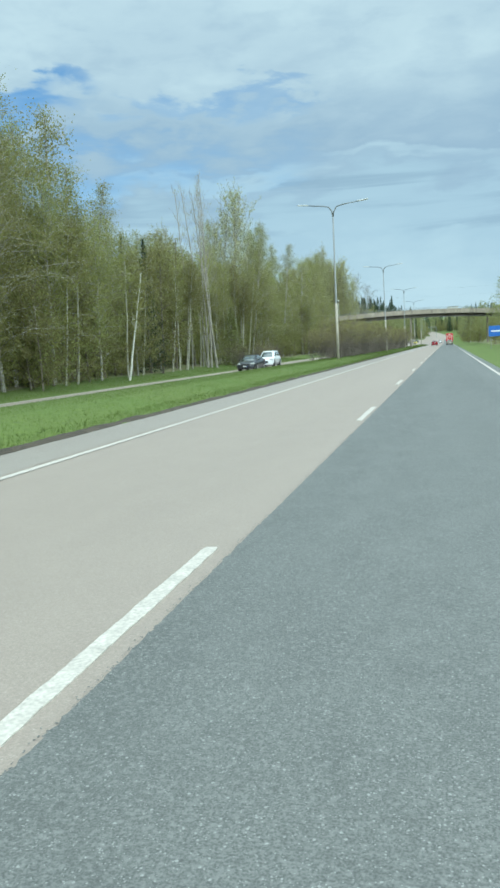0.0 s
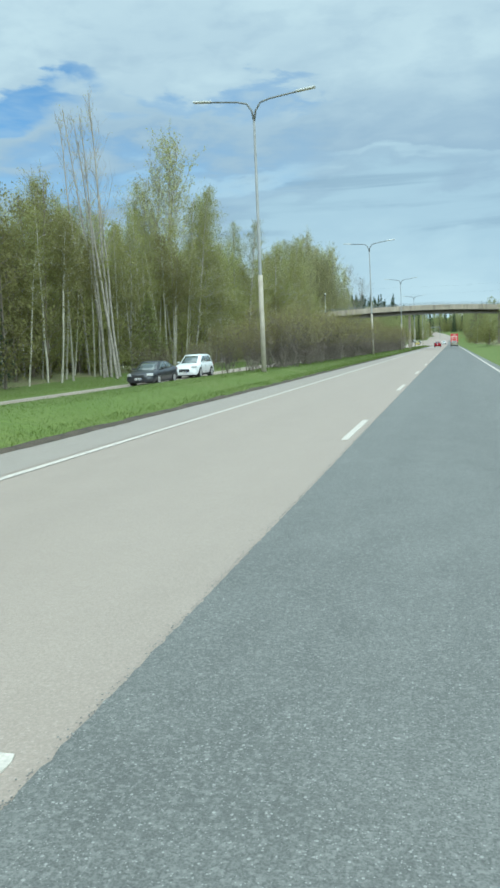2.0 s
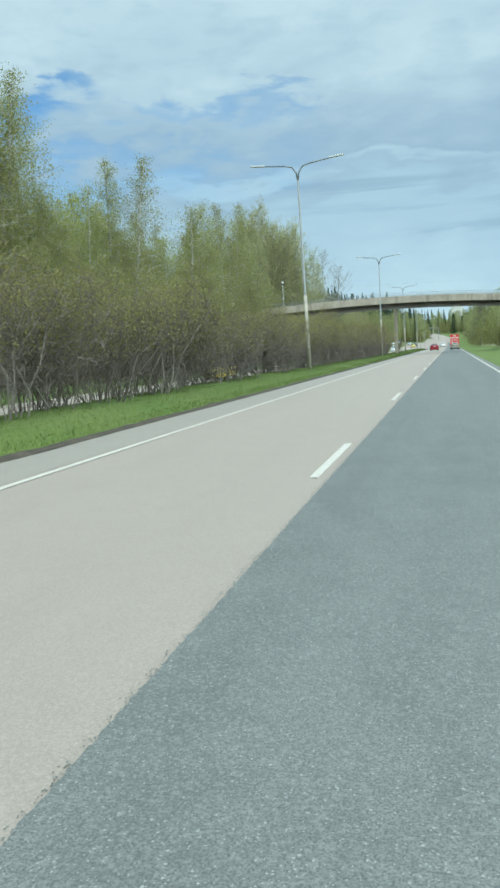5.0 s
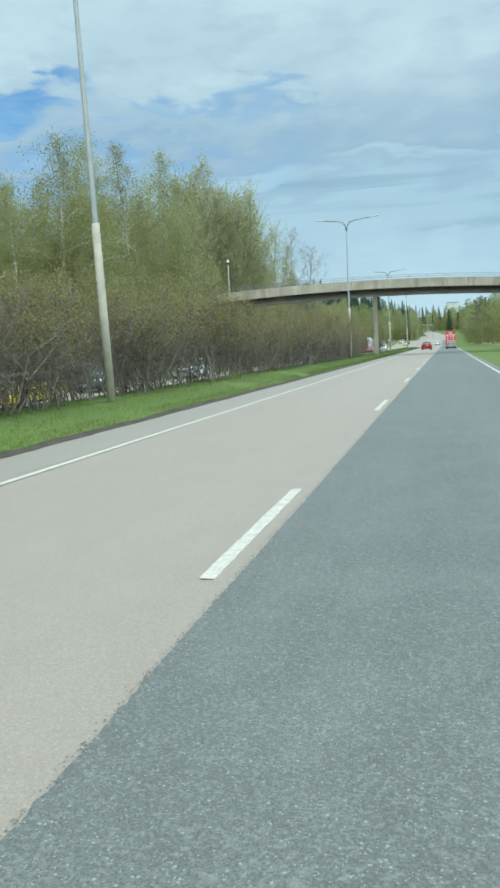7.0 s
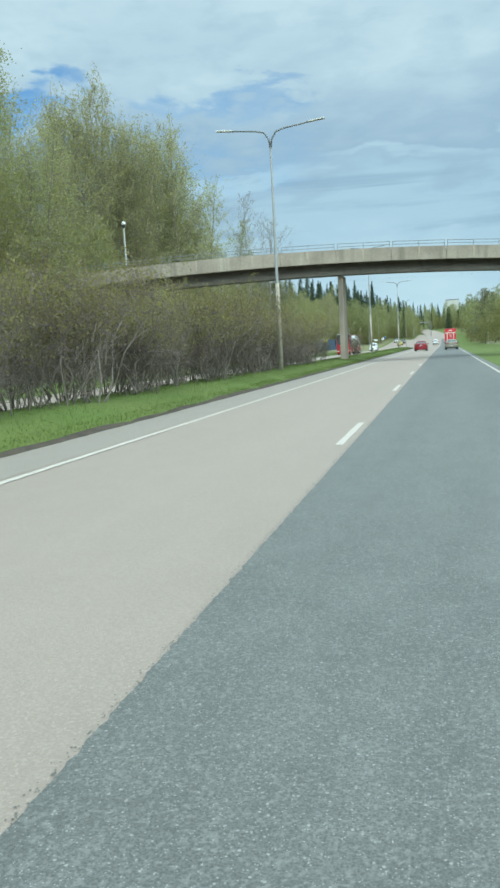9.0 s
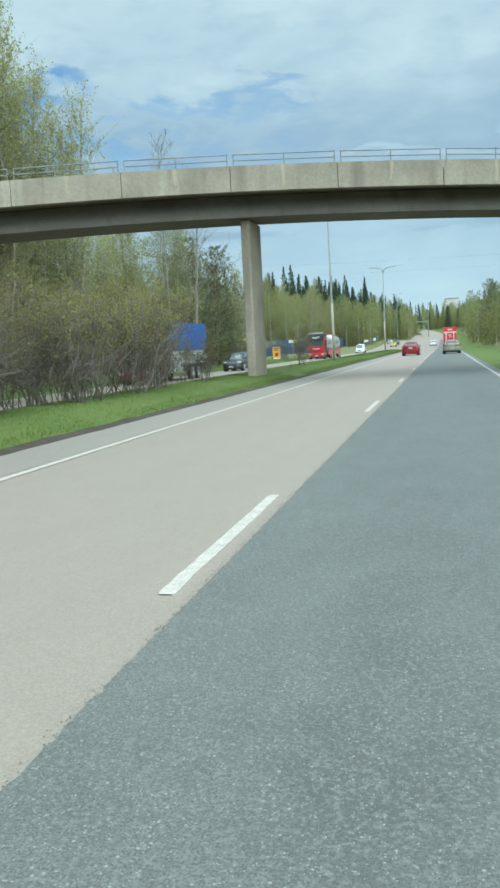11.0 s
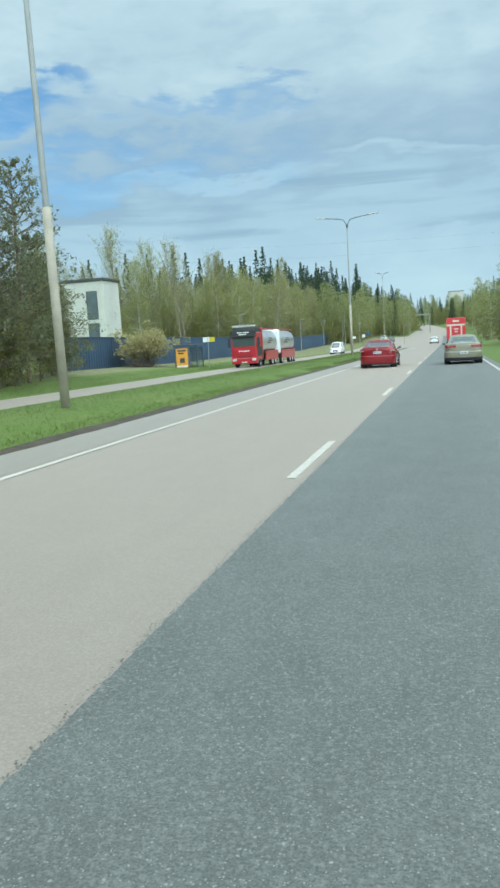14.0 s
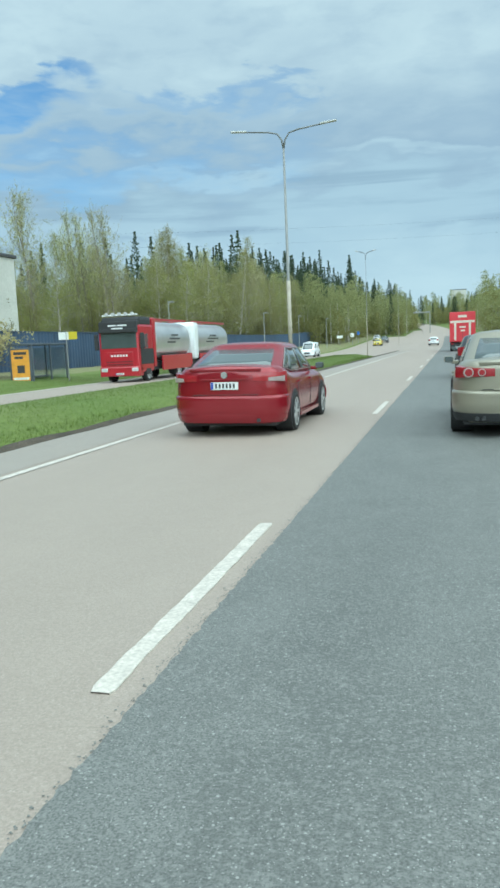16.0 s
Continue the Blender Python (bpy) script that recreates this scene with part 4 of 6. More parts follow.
# ---------- grass ----------
def grass(n, xr, yr, seed, lo, hi):
    rng = np.random.default_rng(seed)
    x = rng.uniform(*xr, n)
    y = rng.uniform(*yr, n)
    keep = np.array([noise.noise((a * 0.5, b * 0.3, 1)) > -0.6 + rng.random() * 0.3 for a, b in zip(x, y)])
    x, y = x[keep], y[keep]
    n = len(x)
    z = np.array([land(a, b) for a, b in zip(x, y)]) - 0.02
    h = rng.uniform(lo, hi, n)
    az = rng.uniform(0, math.pi, n)
    w = rng.uniform(0.004, 0.010, n)
    v = np.empty((n, 3, 3))
    v[:, 0] = np.stack([x - np.cos(az) * w, y - np.sin(az) * w, z], 1)
    v[:, 1] = np.stack([x + np.cos(az) * w, y + np.sin(az) * w, z], 1)
    v[:, 2] = np.stack([x + rng.normal(0, 0.03, n), y + rng.normal(0, 0.03, n), z + h], 1)
    side = np.cross(v[:, 1] - v[:, 0], v[:, 2] - v[:, 0])
    turned = side[:, 0] - 0.6 * side[:, 1] < 0  # every blade shows its upper face to the road
    v[turned] = v[turned][:, [1, 0, 2]]
    me = bpy.data.meshes.new("grass")
    me.from_pydata(v.reshape(-1, 3).tolist(), [], np.arange(3 * n).reshape(n, 3).tolist())
    me.materials.append(M_GRASS)
    # blades lean with the turf, so they take its light
    me.polygons.foreach_set("use_smooth", [True] * n)
    me.normals_split_custom_set_from_vertices(np.repeat(np.stack([rng.normal(0, 0.25, n), rng.normal(0, 0.25, n), np.ones(n)], 1), 3, 0).tolist())
    return tagged(new("grass", me), "short bright green spring grass on the verge", "grass", kind="stuff")


grass(230000, (-12.4, -6.75), (4, 130), 1, 0.025, 0.07)
grass(230000, (-12.4, -6.75), (130, 300), 2, 0.025, 0.07)
grass(52000, (-7.1, -6.60), (4, 300), 4, 0.03, 0.10)
grass(30000, (-24, -20.9), (196, 300), 5, 0.04, 0.12)
grass(40000, (-25, -20.8), (15, 120), 3, 0.04, 0.14)


# ---------- vehicle materials ----------
def car_paint(name, color, metal=0.3, rough=0.32):
    return material(name, color, rough, metal, vary=0.04, scale=1.5, fine=0.03, fine_scale=90, coat=0.5, spec=0.5)


M_GLASS = material("dark_car_glass", (0.075, 0.095, 0.095), 0.06, 0.0, vary=0.1, scale=1.0, fine=0.02, spec=0.9, coat=0.4)
M_RUBBER = material("tyre_rubber", (0.022, 0.022, 0.023), 0.85, vary=0.15, scale=6, fine=0.2, bump=0.2)
M_ALLOY = material("alloy_rim", (0.55, 0.55, 0.55), 0.4, 0.4, vary=0.1, scale=5, fine=0.1)
M_BLACK = material("black_plastic", (0.025, 0.026, 0.028), 0.6, vary=0.1, scale=4, fine=0.15)
M_CHROME = material("chrome", (0.75, 0.75, 0.75), 0.35, 1.0, vary=0.03, fine=0.02)
M_REDLENS = material("red_lens", (0.27, 0.010, 0.018), 0.25, vary=0.08, scale=8, fine=0.1, coat=0.6)
M_CLEAR = material("clear_lens", (0.62, 0.62, 0.62), 0.15, 0.2, vary=0.1, scale=12, fine=0.1, coat=0.6)
M_LENS2 = material("pale_lens", (0.42, 0.36, 0.35), 0.2, 0.1, vary=0.1, scale=12, fine=0.1, coat=0.6)
M_PLATE = material("plate_white", (0.72, 0.73, 0.72), 0.45, vary=0.04, fine=0.04)
M_PLATEBLUE = material("plate_blue", (0.03, 0.07, 0.35), 0.45, vary=0.04)
M_GOLD = car_paint("champagne_paint", (0.285, 0.265, 0.205), 0.4, 0.36)
M_RED = car_paint("red_paint", (0.215, 0.006, 0.015), 0.25, 0.24)
M_WHITE = car_paint("white_paint", (0.70, 0.72, 0.73), 0.0, 0.35)
M_DARK = car_paint("dark_paint", (0.03, 0.034, 0.04), 0.3, 0.3)
M_YELLOW = car_paint("yellow_paint", (0.55, 0.45, 0.03), 0.0, 0.35)
M_TRUCKRED = car_paint("truck_red", (0.50, 0.015, 0.03), 0.0, 0.4)
M_TANKRED = car_paint("tanker_red", (0.33, 0.010, 0.022), 0.0, 0.35)
M_DULLWHITE = material("dusty_white_tarpaulin", (0.42, 0.425, 0.42), 0.6, vary=0.15, scale=1.5, fine=0.08)
M_CABRED = car_paint("dull_cab_red", (0.20, 0.022, 0.025), 0.0, 0.45)
M_SILVER = material("tank_steel", (0.62, 0.62, 0.62), 0.3, 0.75, vary=0.08, scale=0.8, fine=0.05)
M_TARP = material("blue_tarpaulin", (0.03, 0.09, 0.33), 0.6, vary=0.1, scale=0.9, fine=0.08, bump=0.25, bump_scale=2)
M_GREYLOGO = material("dark_print", (0.06, 0.06, 0.065), 0.5, vary=0.1)


def grid_mesh(rings, close_ring=True):
    """A lofted skin over rings of equal length, with its ends closed."""
    bm = bmesh.new()
    rows = [[bm.verts.new(p) for p in r] for r in rings]
    n = len(rows[0])
    for a, b in zip(rows, rows[1:]):
        for k in range(n if close_ring else n - 1):
            bm.faces.new((a[k], a[(k + 1) % n], b[(k + 1) % n], b[k]))
    bm.faces.new(rows[0][::-1])
    bm.faces.new(rows[-1])
    bmesh.ops.recalc_face_normals(bm, faces=bm.faces)
    return bm


def soften(ob, width=0.02, segs=2, angle=35):
    b = ob.modifiers.new("bevel", "BEVEL")
    b.width, b.segments, b.limit_method, b.angle_limit = width, segs, "ANGLE", radians(angle)
    return ob


def shade_by_angle(ob, deg=38):
    ob.data.polygons.foreach_set("use_smooth", [True] * len(ob.data.polygons))
    ob.data.set_sharp_from_angle(angle=radians(deg))
    return ob


def patch(quad, thick=0.012, sub=None):
    """A thin plate over four corners (Vectors, in order round it), thickened outward along its normal."""
    q = [Vector(p) for p in quad]
    n = (q[1] - q[0]).cross(q[3] - q[0]).normalized()
    bm = bmesh.new()
    a = [bm.verts.new(p - n * thick) for p in q]
    b = [bm.verts.new(p + n * thick) for p in q]
    bm.faces.new(a[::-1])
    bm.faces.new(b)
    for k in range(4):
        bm.faces.new((a[k], a[(k + 1) % 4], b[(k + 1) % 4], b[k]))
    bmesh.ops.recalc_face_normals(bm, faces=bm.faces)
    return bm


def wheel(parent, x, y, r, width, rim_mat=None, spokes=8):
    s = 1 if x > 0 else -1
    w = base("wheel", "", "", None)
    w.parent = parent
    w.location = (x, y, r)
    bm = bmesh.new()
    prof = [(0.70 * r, 0.0), (0.72 * r, width * 0.5), (0.94 * r, width * 0.5), (r, width * 0.36), (r, -width * 0.36), (0.94 * r, -width * 0.5), (0.70 * r, -width * 0.5)]
    seg = 28
    rings = [[bm.verts.new((s * d, q * math.cos(2 * math.pi * k / seg), q * math.sin(2 * math.pi * k / seg))) for k in range(seg)] for q, d in prof]
    for a, b in zip(rings, rings[1:] + rings[:1]):
        for k in range(seg):
            bm.faces.new((a[k], a[(k + 1) % seg], b[(k + 1) % seg], b[k]))
    bmesh.ops.recalc_face_normals(bm, faces=bm.faces)
    part("tyre", bm, M_RUBBER, w, smooth=True)
    bm = bmesh.new()
    disc(bm, (s * width * 0.05, 0, 0), (s, 0, 0), 0.66 * r, 0.02, 24)
    part("brake_disc", bm, M_BLACK, w)
    bm = bmesh.new()
    for k in range(spokes):
        t = 2 * math.pi * k / spokes
        c, sn = math.cos(t), math.sin(t)
        pts = [(0.10 * r, 0.08 * r), (0.70 * r, 0.06 * r), (0.70 * r, -0.06 * r), (0.10 * r, -0.08 * r)]
        va = [bm.verts.new((s * width * 0.34, a * c - b * sn, a * sn + b * c)) for a, b in pts]
        vb = [bm.verts.new((s * width * 0.47, a * c - b * sn, a * sn + b * c)) for a, b in pts]
        bm.faces.new(va)
        bm.faces.new(vb)
        for i in range(4):
            bm.faces.new((va[i], va[(i + 1) % 4], vb[(i + 1) % 4], vb[i]))
    disc(bm, (s * width * 0.3, 0, 0), (s, 0, 0), 0.15 * r, width * 0.2, 16)
    for q0, q1 in ((0.63 * r, 0.735 * r),):
        ra = [bm.verts.new((s * width * 0.46, q0 * math.cos(2 * math.pi * k / 28), q0 * math.sin(2 * math.pi * k / 28))) for k in range(28)]
        rb = [bm.verts.new((s * width * 0.50, q1 * math.cos(2 * math.pi * k / 28), q1 * math.sin(2 * math.pi * k / 28))) for k in range(28)]
        for k in range(28):
            bm.faces.new((ra[k], ra[(k + 1) % 28], rb[(k + 1) % 28], rb[k]))
    bmesh.ops.recalc_face_normals(bm, faces=bm.faces)
    part("rim", bm, rim_mat or M_ALLOY, w)
    return w


def plate_at(parent, c, facing, w=0.44, h=0.115, bars=6):
    """A number plate with plain bars; facing -1: towards -y."""
    x, y, z = c
    p = part("number_plate", boxed(x - w / 2, x + w / 2, y - 0.008, y + 0.008, z - h / 2, z + h / 2), M_PLATE, parent, "white number plate")
    yf = y + facing * 0.011
    part("plate_band", boxed(x - w / 2 + 0.004, x - w / 2 + 0.045, yf - 0.004, yf + 0.004, z - h / 2 + 0.004, z + h / 2 - 0.004), M_PLATEBLUE, p)
    for k in range(bars):
        x0 = x - w / 2 + 0.075 + k * (w - 0.10) / bars
        part("plate_bar", boxed(x0, x0 + 0.030, yf - 0.003, yf + 0.003, z - 0.036, z + 0.036), M_BLACK, p)
    return p


def wrap_point(L, h, a, rear, out=0.0):
    """A point on the car's rounded end in plan: a from -90 to 90 degrees, 0 at the middle."""
    t = radians(a)
    d = 0.46 if rear else 0.62
    x = math.copysign((h + out) * abs(math.sin(t)) ** (0.48 if rear else 0.4), a)
    y = (L / 2 + out) - d * (1 - math.cos(t))
    return x, -y if rear else y


def wrap_shell(L, h, a0, a1, section, rear=True, n=18, taper=0.0):
    """A bar round the end of the car between two angles; section: (out, z) pairs of a closed ring."""
    rings = []
    for i in range(n + 1):
        a = a0 + (a1 - a0) * i / n
        f = i / n
        mid = sum(z for o, z in section) / len(section)
        rings.append([(*wrap_point(L, h, a, rear, o), mid + (z - mid) * (1 - taper * (1 - f))) for o, z in section])
    return grid_mesh(rings)


def car(spec, paint, label, m, group=""):
    """A car that faces +y, its middle over the origin. spec holds its measures."""
    L, W, H, wb_ = spec["L"], spec["W"], spec["H"], spec["base"]
    r = spec.get("r", 0.32)
    ob = base("car", label, "car", m, group)
    h = W / 2
    top = spec["top"]            # (y, z) of boot lid, belt and bonnet
    ty, tz = [p[0] for p in top], [p[1] for p in top]
    tail = [wrap_point(L, h, a, True) for a in (2, 4, 8, 14, 20, 28, 38, 50, 65, 90)]
    nose = [wrap_point(L, h, a, False) for a in (90, 65, 50, 38, 28, 20, 14, 8, 4, 2)]
    wy, ww = zip(*[(y, x / h) for x, y in tail + nose])
    zb = spec.get("sill", 0.20)
    rings = []
    for y in sorted(set([y for x, y in tail + nose] + list(np.linspace(-L / 2 + 0.45, L / 2 - 0.7, 16)))):
        w, zt = float(np.interp(y, wy, ww)) * h, float(np.interp(y, ty, tz))
        end = max(0.0, 1 - (y + L / 2) / 0.14) + max(0.0, 1 - (L / 2 - y) / 0.3)
        z0 = zb + 0.10 * min(1, end)
        d = zt - z0
        half = [(0.0, z0), (0.82 * w, z0), (0.93 * w, z0 + 0.05 * d), (0.985 * w, z0 + 0.22 * d), (w, z0 + 0.42 * d), (w * 0.995, z0 + 0.62 * d), (w * 0.968, z0 + 0.79 * d), (w * 0.915, z0 + 0.91 * d), (w * 0.83, zt - 0.015), (w * 0.4, zt + 0.018), (0.0, zt + 0.03)]
        rings.append([(x, y, z) for x, z in half] + [(-x, y, z) for x, z in half[-2:0:-1]])
    shade_by_angle(part("body", grid_mesh(rings), paint, ob), 40)
    # cabin
    (b0, b1), (r0, r1) = spec["cabin"], spec["roof"]
    wbt, wrf = h * 0.872, h * spec.get("tumble", 0.66)

    def cab_ring(t):
        """Ring of the cabin, t from the belt (0) to the roof (1)."""
        e = t ** 1.25
        y0, y1 = b0 + (r0 - b0) * t, b1 + (r1 - b1) * t
        w = wbt + (wrf - wbt) * e
        z0 = float(np.interp(y0, ty, tz)) if t < 0.01 else 0
        zr = H - 0.085
        za, zb2 = float(np.interp(b0, ty, tz)) - 0.04, float(np.interp(b1, ty, tz)) - 0.04
        zbelt = float(np.interp((b0 + b1) / 2, ty, tz)) - 0.03
        out = []
        for u, v in ((0, -0.82), (0.035, -0.97), (0.25, -1), (0.5, -1), (0.75, -1), (0.95, -0.96), (1, -0.80), (1, -0.4), (1.0, 0), (1, 0.4), (1, 0.80), (0.95, 0.96), (0.75, 1), (0.5, 1), (0.25, 1), (0.035, 0.97), (0, 0.82), (0, 0.4), (0, 0), (0, -0.4)):
            yy_ = y0 + (y1 - y0) * u
            if u == 0:
                yy_ -= 0.05 * (1 - (v / 0.82) ** 2) * (1 - 0.3 * t)
            if u == 1:
                yy_ += 0.10 * (1 - (v / 0.8) ** 2)
            zl = za + (zbelt - za) * min(1, u * 4) if u < 0.25 else (zbelt + (zb2 - zbelt) * max(0, (u - 0.75) * 4) if u > 0.75 else zbelt)
            z = zl + (zr - zl) * t
            out.append((v * w, yy_, z))
        return out
    cr = [cab_ring(t) for t in (0, 0.35, 0.7, 1.0)]
    y0, y1 = r0, r1
    crown = [(x * 0.93, (y - (r0 + r1) / 2) * 0.95 + (r0 + r1) / 2, z + 0.030) for x, y, z in cr[-1]]
    crown1 = [(x * 0.78, (y - (r0 + r1) / 2) * 0.84 + (r0 + r1) / 2, z + 0.060) for x, y, z in cr[-1]]
    crown2 = [(x * 0.42, (y - (r0 + r1) / 2) * 0.5 + (r0 + r1) / 2, H) for x, y, z in cr[-1]]
    shade_by_angle(part("roof", grid_mesh(cr + [crown, crown1, crown2]), paint, ob), 70)

    def cab_pt(side, u, t, out=0.012):
        """A point on the cabin's side (side -1, 1), u from back to front, t from belt to roof."""
        rg = cab_ring(t)
        idx = [1, 2, 3, 4, 5] if side < 0 else [15, 14, 13, 12, 11]
        us = [0.035, 0.25, 0.5, 0.75, 0.95]
        p = Vector((0, 0, 0))
        for ax in range(3):
            p[ax] = float(np.interp(u, us, [rg[i][ax] for i in idx]))
        return p + Vector((side * out, 0, 0))

    def face_pt(front, v, t, out=0.012):
        rg = cab_ring(t)
        idx = [6, 7, 8, 9, 10] if front else [0, 19, 18, 17, 16]
        vs = [-0.8, -0.4, 0, 0.4, 0.8]
        p = Vector((0, 0, 0))
        for ax in range(3):
            p[ax] = float(np.interp(v, vs, [rg[i][ax] for i in idx]))
        return p + Vector((0, out if front else -out, out * 0.5))

    def skin(fn, u0, u1, t0, t1, nu=6, nt=3, slant0=0.0, slant1=0.0):
        """A glass skin on the cabin; slants lean its ends with height."""
        bm = bmesh.new()
        rows = []
        for j in range(nt + 1):
            f = j / nt
            t = t0 + (t1 - t0) * f
            a, b = u0 + slant0 * f, u1 - slant1 * f
            rows.append([bm.verts.new(fn(a + (b - a) * i / nu, t)) for i in range(nu + 1)])
        for p, q in zip(rows, rows[1:]):
            for i in range(nu):
                bm.faces.new((p[i], p[i + 1], q[i + 1], q[i]))
        bmesh.ops.recalc_face_normals(bm, faces=bm.faces)
        bmesh.ops.solidify(bm, geom=bm.faces[:], thickness=0.008)
        return bm
    part("rear_window", skin(lambda u, t: face_pt(False, u, t), -0.77, 0.77, 0.06, 0.88), M_GLASS, ob, smooth=True)
    part("windscreen", skin(lambda u, t: face_pt(True, u, t), -0.76, 0.76, 0.06, 0.94), M_GLASS, ob, smooth=True)
    if not spec.get("panel_van"):
        for s in (-1, 1):
            for u0, u1, s0, s1 in spec.get("panes", ((0.07, 0.17, 0.035, 0.0), (0.185, 0.485, 0.0, 0.0), (0.525, 0.90, 0.0, 0.07))):
                part("side_window", skin(lambda u, t: cab_pt(s, u, t), u0, u1, 0.12, 0.90, 4, 3, s0, s1), M_GLASS, ob, smooth=True)
    else:
        for s in (-1, 1):
            part("side_window", skin(lambda u, t: cab_pt(s, u, t), 0.66, 0.92, 0.12, 0.86, 4, 3, 0, 0.08), M_GLASS, ob, smooth=True)
    if spec.get("trim"):
        for s in (-1, 1):
            line = [cab_pt(s, u, 0.075, 0.016) for u in np.linspace(0.06, 0.92, 9)] + [cab_pt(s, u, 0.94, 0.016) for u in np.linspace(0.84, 0.12, 7)]
            part("window_trim", tubed(line + [line[0]], 0.006, 5), M_STEEL, ob, "thin chrome window trim")
    # wheels on black discs that imitate the shaded gap of the arches
    for yw in (-wb_ / 2 + spec.get("shift", 0), wb_ / 2 + spec.get("shift", 0)):
        for s in (-1, 1):
            bm = bmesh.new()
            disc(bm, (s * (h - 0.28), yw, r + 0.02), (s, 0, 0), r + 0.035, 0.283, 28)
            part("arch_gap_disc", bm, M_BLACK, ob)
            wheel(ob, s * (h - 0.082), yw, r, 0.215, spokes=spec.get("spokes", 10))
    # bumpers, sills
    zr_ = float(tz[0])
    sec = [(-0.08, 0.33), (-0.006, 0.335), (0.012, 0.40), (0.018, 0.48), (0.016, 0.56), (0.022, 0.60), (0.012, 0.632), (-0.006, 0.645), (-0.08, 0.65)]
    shade_by_angle(part("rear_bumper", wrap_shell(L, h, -84, 84, sec, True, 30), paint, ob), 40)
    sec = [(-0.14, 0.21), (-0.03, 0.22), (-0.004, 0.28), (0.006, 0.335), (-0.08, 0.336)]
    shade_by_angle(part("rear_skirt", wrap_shell(L, h, -80, 80, sec, True, 30), spec.get("skirt", M_BLACK), ob), 40)
    sec = [(-0.10, 0.23), (0.0, 0.24), (0.03, 0.32), (0.035, 0.45), (0.01, 0.55), (-0.08, 0.56)]
    shade_by_angle(part("front_bumper", wrap_shell(L, h, -58, 58, sec, False, 30), paint, ob), 40)
    part("grille", boxed(-h * 0.42, h * 0.42, L / 2 - 0.02, L / 2 + 0.045, 0.44, 0.66, 0.02), M_BLACK, ob)
    for s in (-1, 1):
        part("sill", boxed(s * h - 0.02 if s > 0 else s * h - 0.004, s * h + 0.004 if s > 0 else s * h + 0.02, -wb_ / 2 + r + 0.12, wb_ / 2 - r - 0.12, 0.20, 0.27, 0.008), spec.get("skirt", M_BLACK), ob)
        mir = part("mirror", boxed(s * (h + 0.06) - 0.08, s * (h + 0.06) + 0.08, b1 - 0.62, b1 - 0.50, spec["belt"] + 0.01, spec["belt"] + 0.125, 0.045), spec.get("mirror", paint), ob)
        part("mirror_arm", boxed(min(s * h * 0.88, s * (h + 0.02)), max(s * h * 0.88, s * (h + 0.02)), b1 - 0.60, b1 - 0.53, spec["belt"] - 0.01, spec["belt"] + 0.05, 0.015), paint, mir)
        part("mirror_glass", boxed(s * (h + 0.06) - 0.065, s * (h + 0.06) + 0.065, b1 - 0.632, b1 - 0.618, spec["belt"] + 0.02, spec["belt"] + 0.115, 0.006), M_GLASS, mir)
        for yh in (-0.10 - 0.9, -0.10 + 0.15):
            part("door_handle", boxed(s * (h * 0.992) - 0.022, s * (h * 0.992) + 0.022, yh, yh + 0.2, spec["belt"] - 0.15, spec["belt"] - 0.12, 0.006), paint, ob)
        for ys in (-1.06, 0.08, 1.05):
            part("door_seam", boxed(s * h * 0.998 - 0.004, s * h * 0.998 + 0.004, ys - 0.006, ys + 0.006, 0.33, spec["belt"] - 0.14), M_BLACK, ob)
        # headlight
        zh = float(np.interp(L / 2 - 0.3, ty, tz))
        shade_by_angle(part("headlight", wrap_shell(L, h, s * 16, s * 58, [(-0.06, zh - 0.16), (0.006, zh - 0.15), (0.008, zh - 0.05), (-0.05, zh - 0.01)], False, 10), M_CLEAR, ob), 40)
    if spec.get("lights") == "round":
        for s in (-1, 1):
            sec = [(-0.05, 0.80), (0.006, 0.815), (0.012, 0.89), (0.005, 0.965), (-0.05, 0.98)]
            lamp = shade_by_angle(part("tail_light", wrap_shell(L, h, s * 8.5, s * 66, sec, True, 16, 0.3), M_REDLENS, ob), 50)
            for fx, rr_, yo in ((0.585, 0.052, 0.010), (0.775, 0.068, 0.047)):
                bm = bmesh.new()
                disc(bm, (s * h * fx, -L / 2 + yo - 0.004, 0.892), (s * 0.12, -1, 0), rr_, 0.02, 24)
                ring = part("lamp_ring", bm, M_LENS2, lamp)
                bm = bmesh.new()
                disc(bm, (s * h * fx, -L / 2 + yo - 0.014, 0.892), (s * 0.12, -1, 0), rr_ * 0.74, 0.018, 20)
                part("lamp_core", bm, M_REDLENS, lamp)
    elif spec.get("lights") == "tall":
        for s in (-1, 1):
            sec = [(-0.05, 0.78), (0.008, 0.785), (0.012, 0.95), (0.0, 1.06), (-0.05, 1.065)]
            shade_by_angle(part("tail_light", wrap_shell(L, h, s * 24, s * 62, sec, True, 10), M_REDLENS, ob), 50)
    else:
        for s in (-1, 1):
            sec = [(-0.05, 0.83), (0.008, 0.835), (0.014, 0.92), (0.004, 1.005), (-0.05, 1.01)]
            lamp = shade_by_angle(part("tail_light", wrap_shell(L, h, s * 13, s * 78, sec, True, 18, 0.45), M_REDLENS, ob), 50)
            sec = [(0.0, 0.848), (0.018, 0.852), (0.021, 0.935), (0.0, 0.94)]
            shade_by_angle(part("lamp_lens", wrap_shell(L, h, s * 32, s * 68, sec, True, 14, 0.4), M_LENS2, lamp), 50)
    plate_at(ob, (0, -L / 2 - spec.get("plate_out", 0.035), spec.get("plate_z", 0.80)), -1)
    plate_at(ob, (0, L / 2 + 0.055, 0.42), 1)
    bm = bmesh.new()
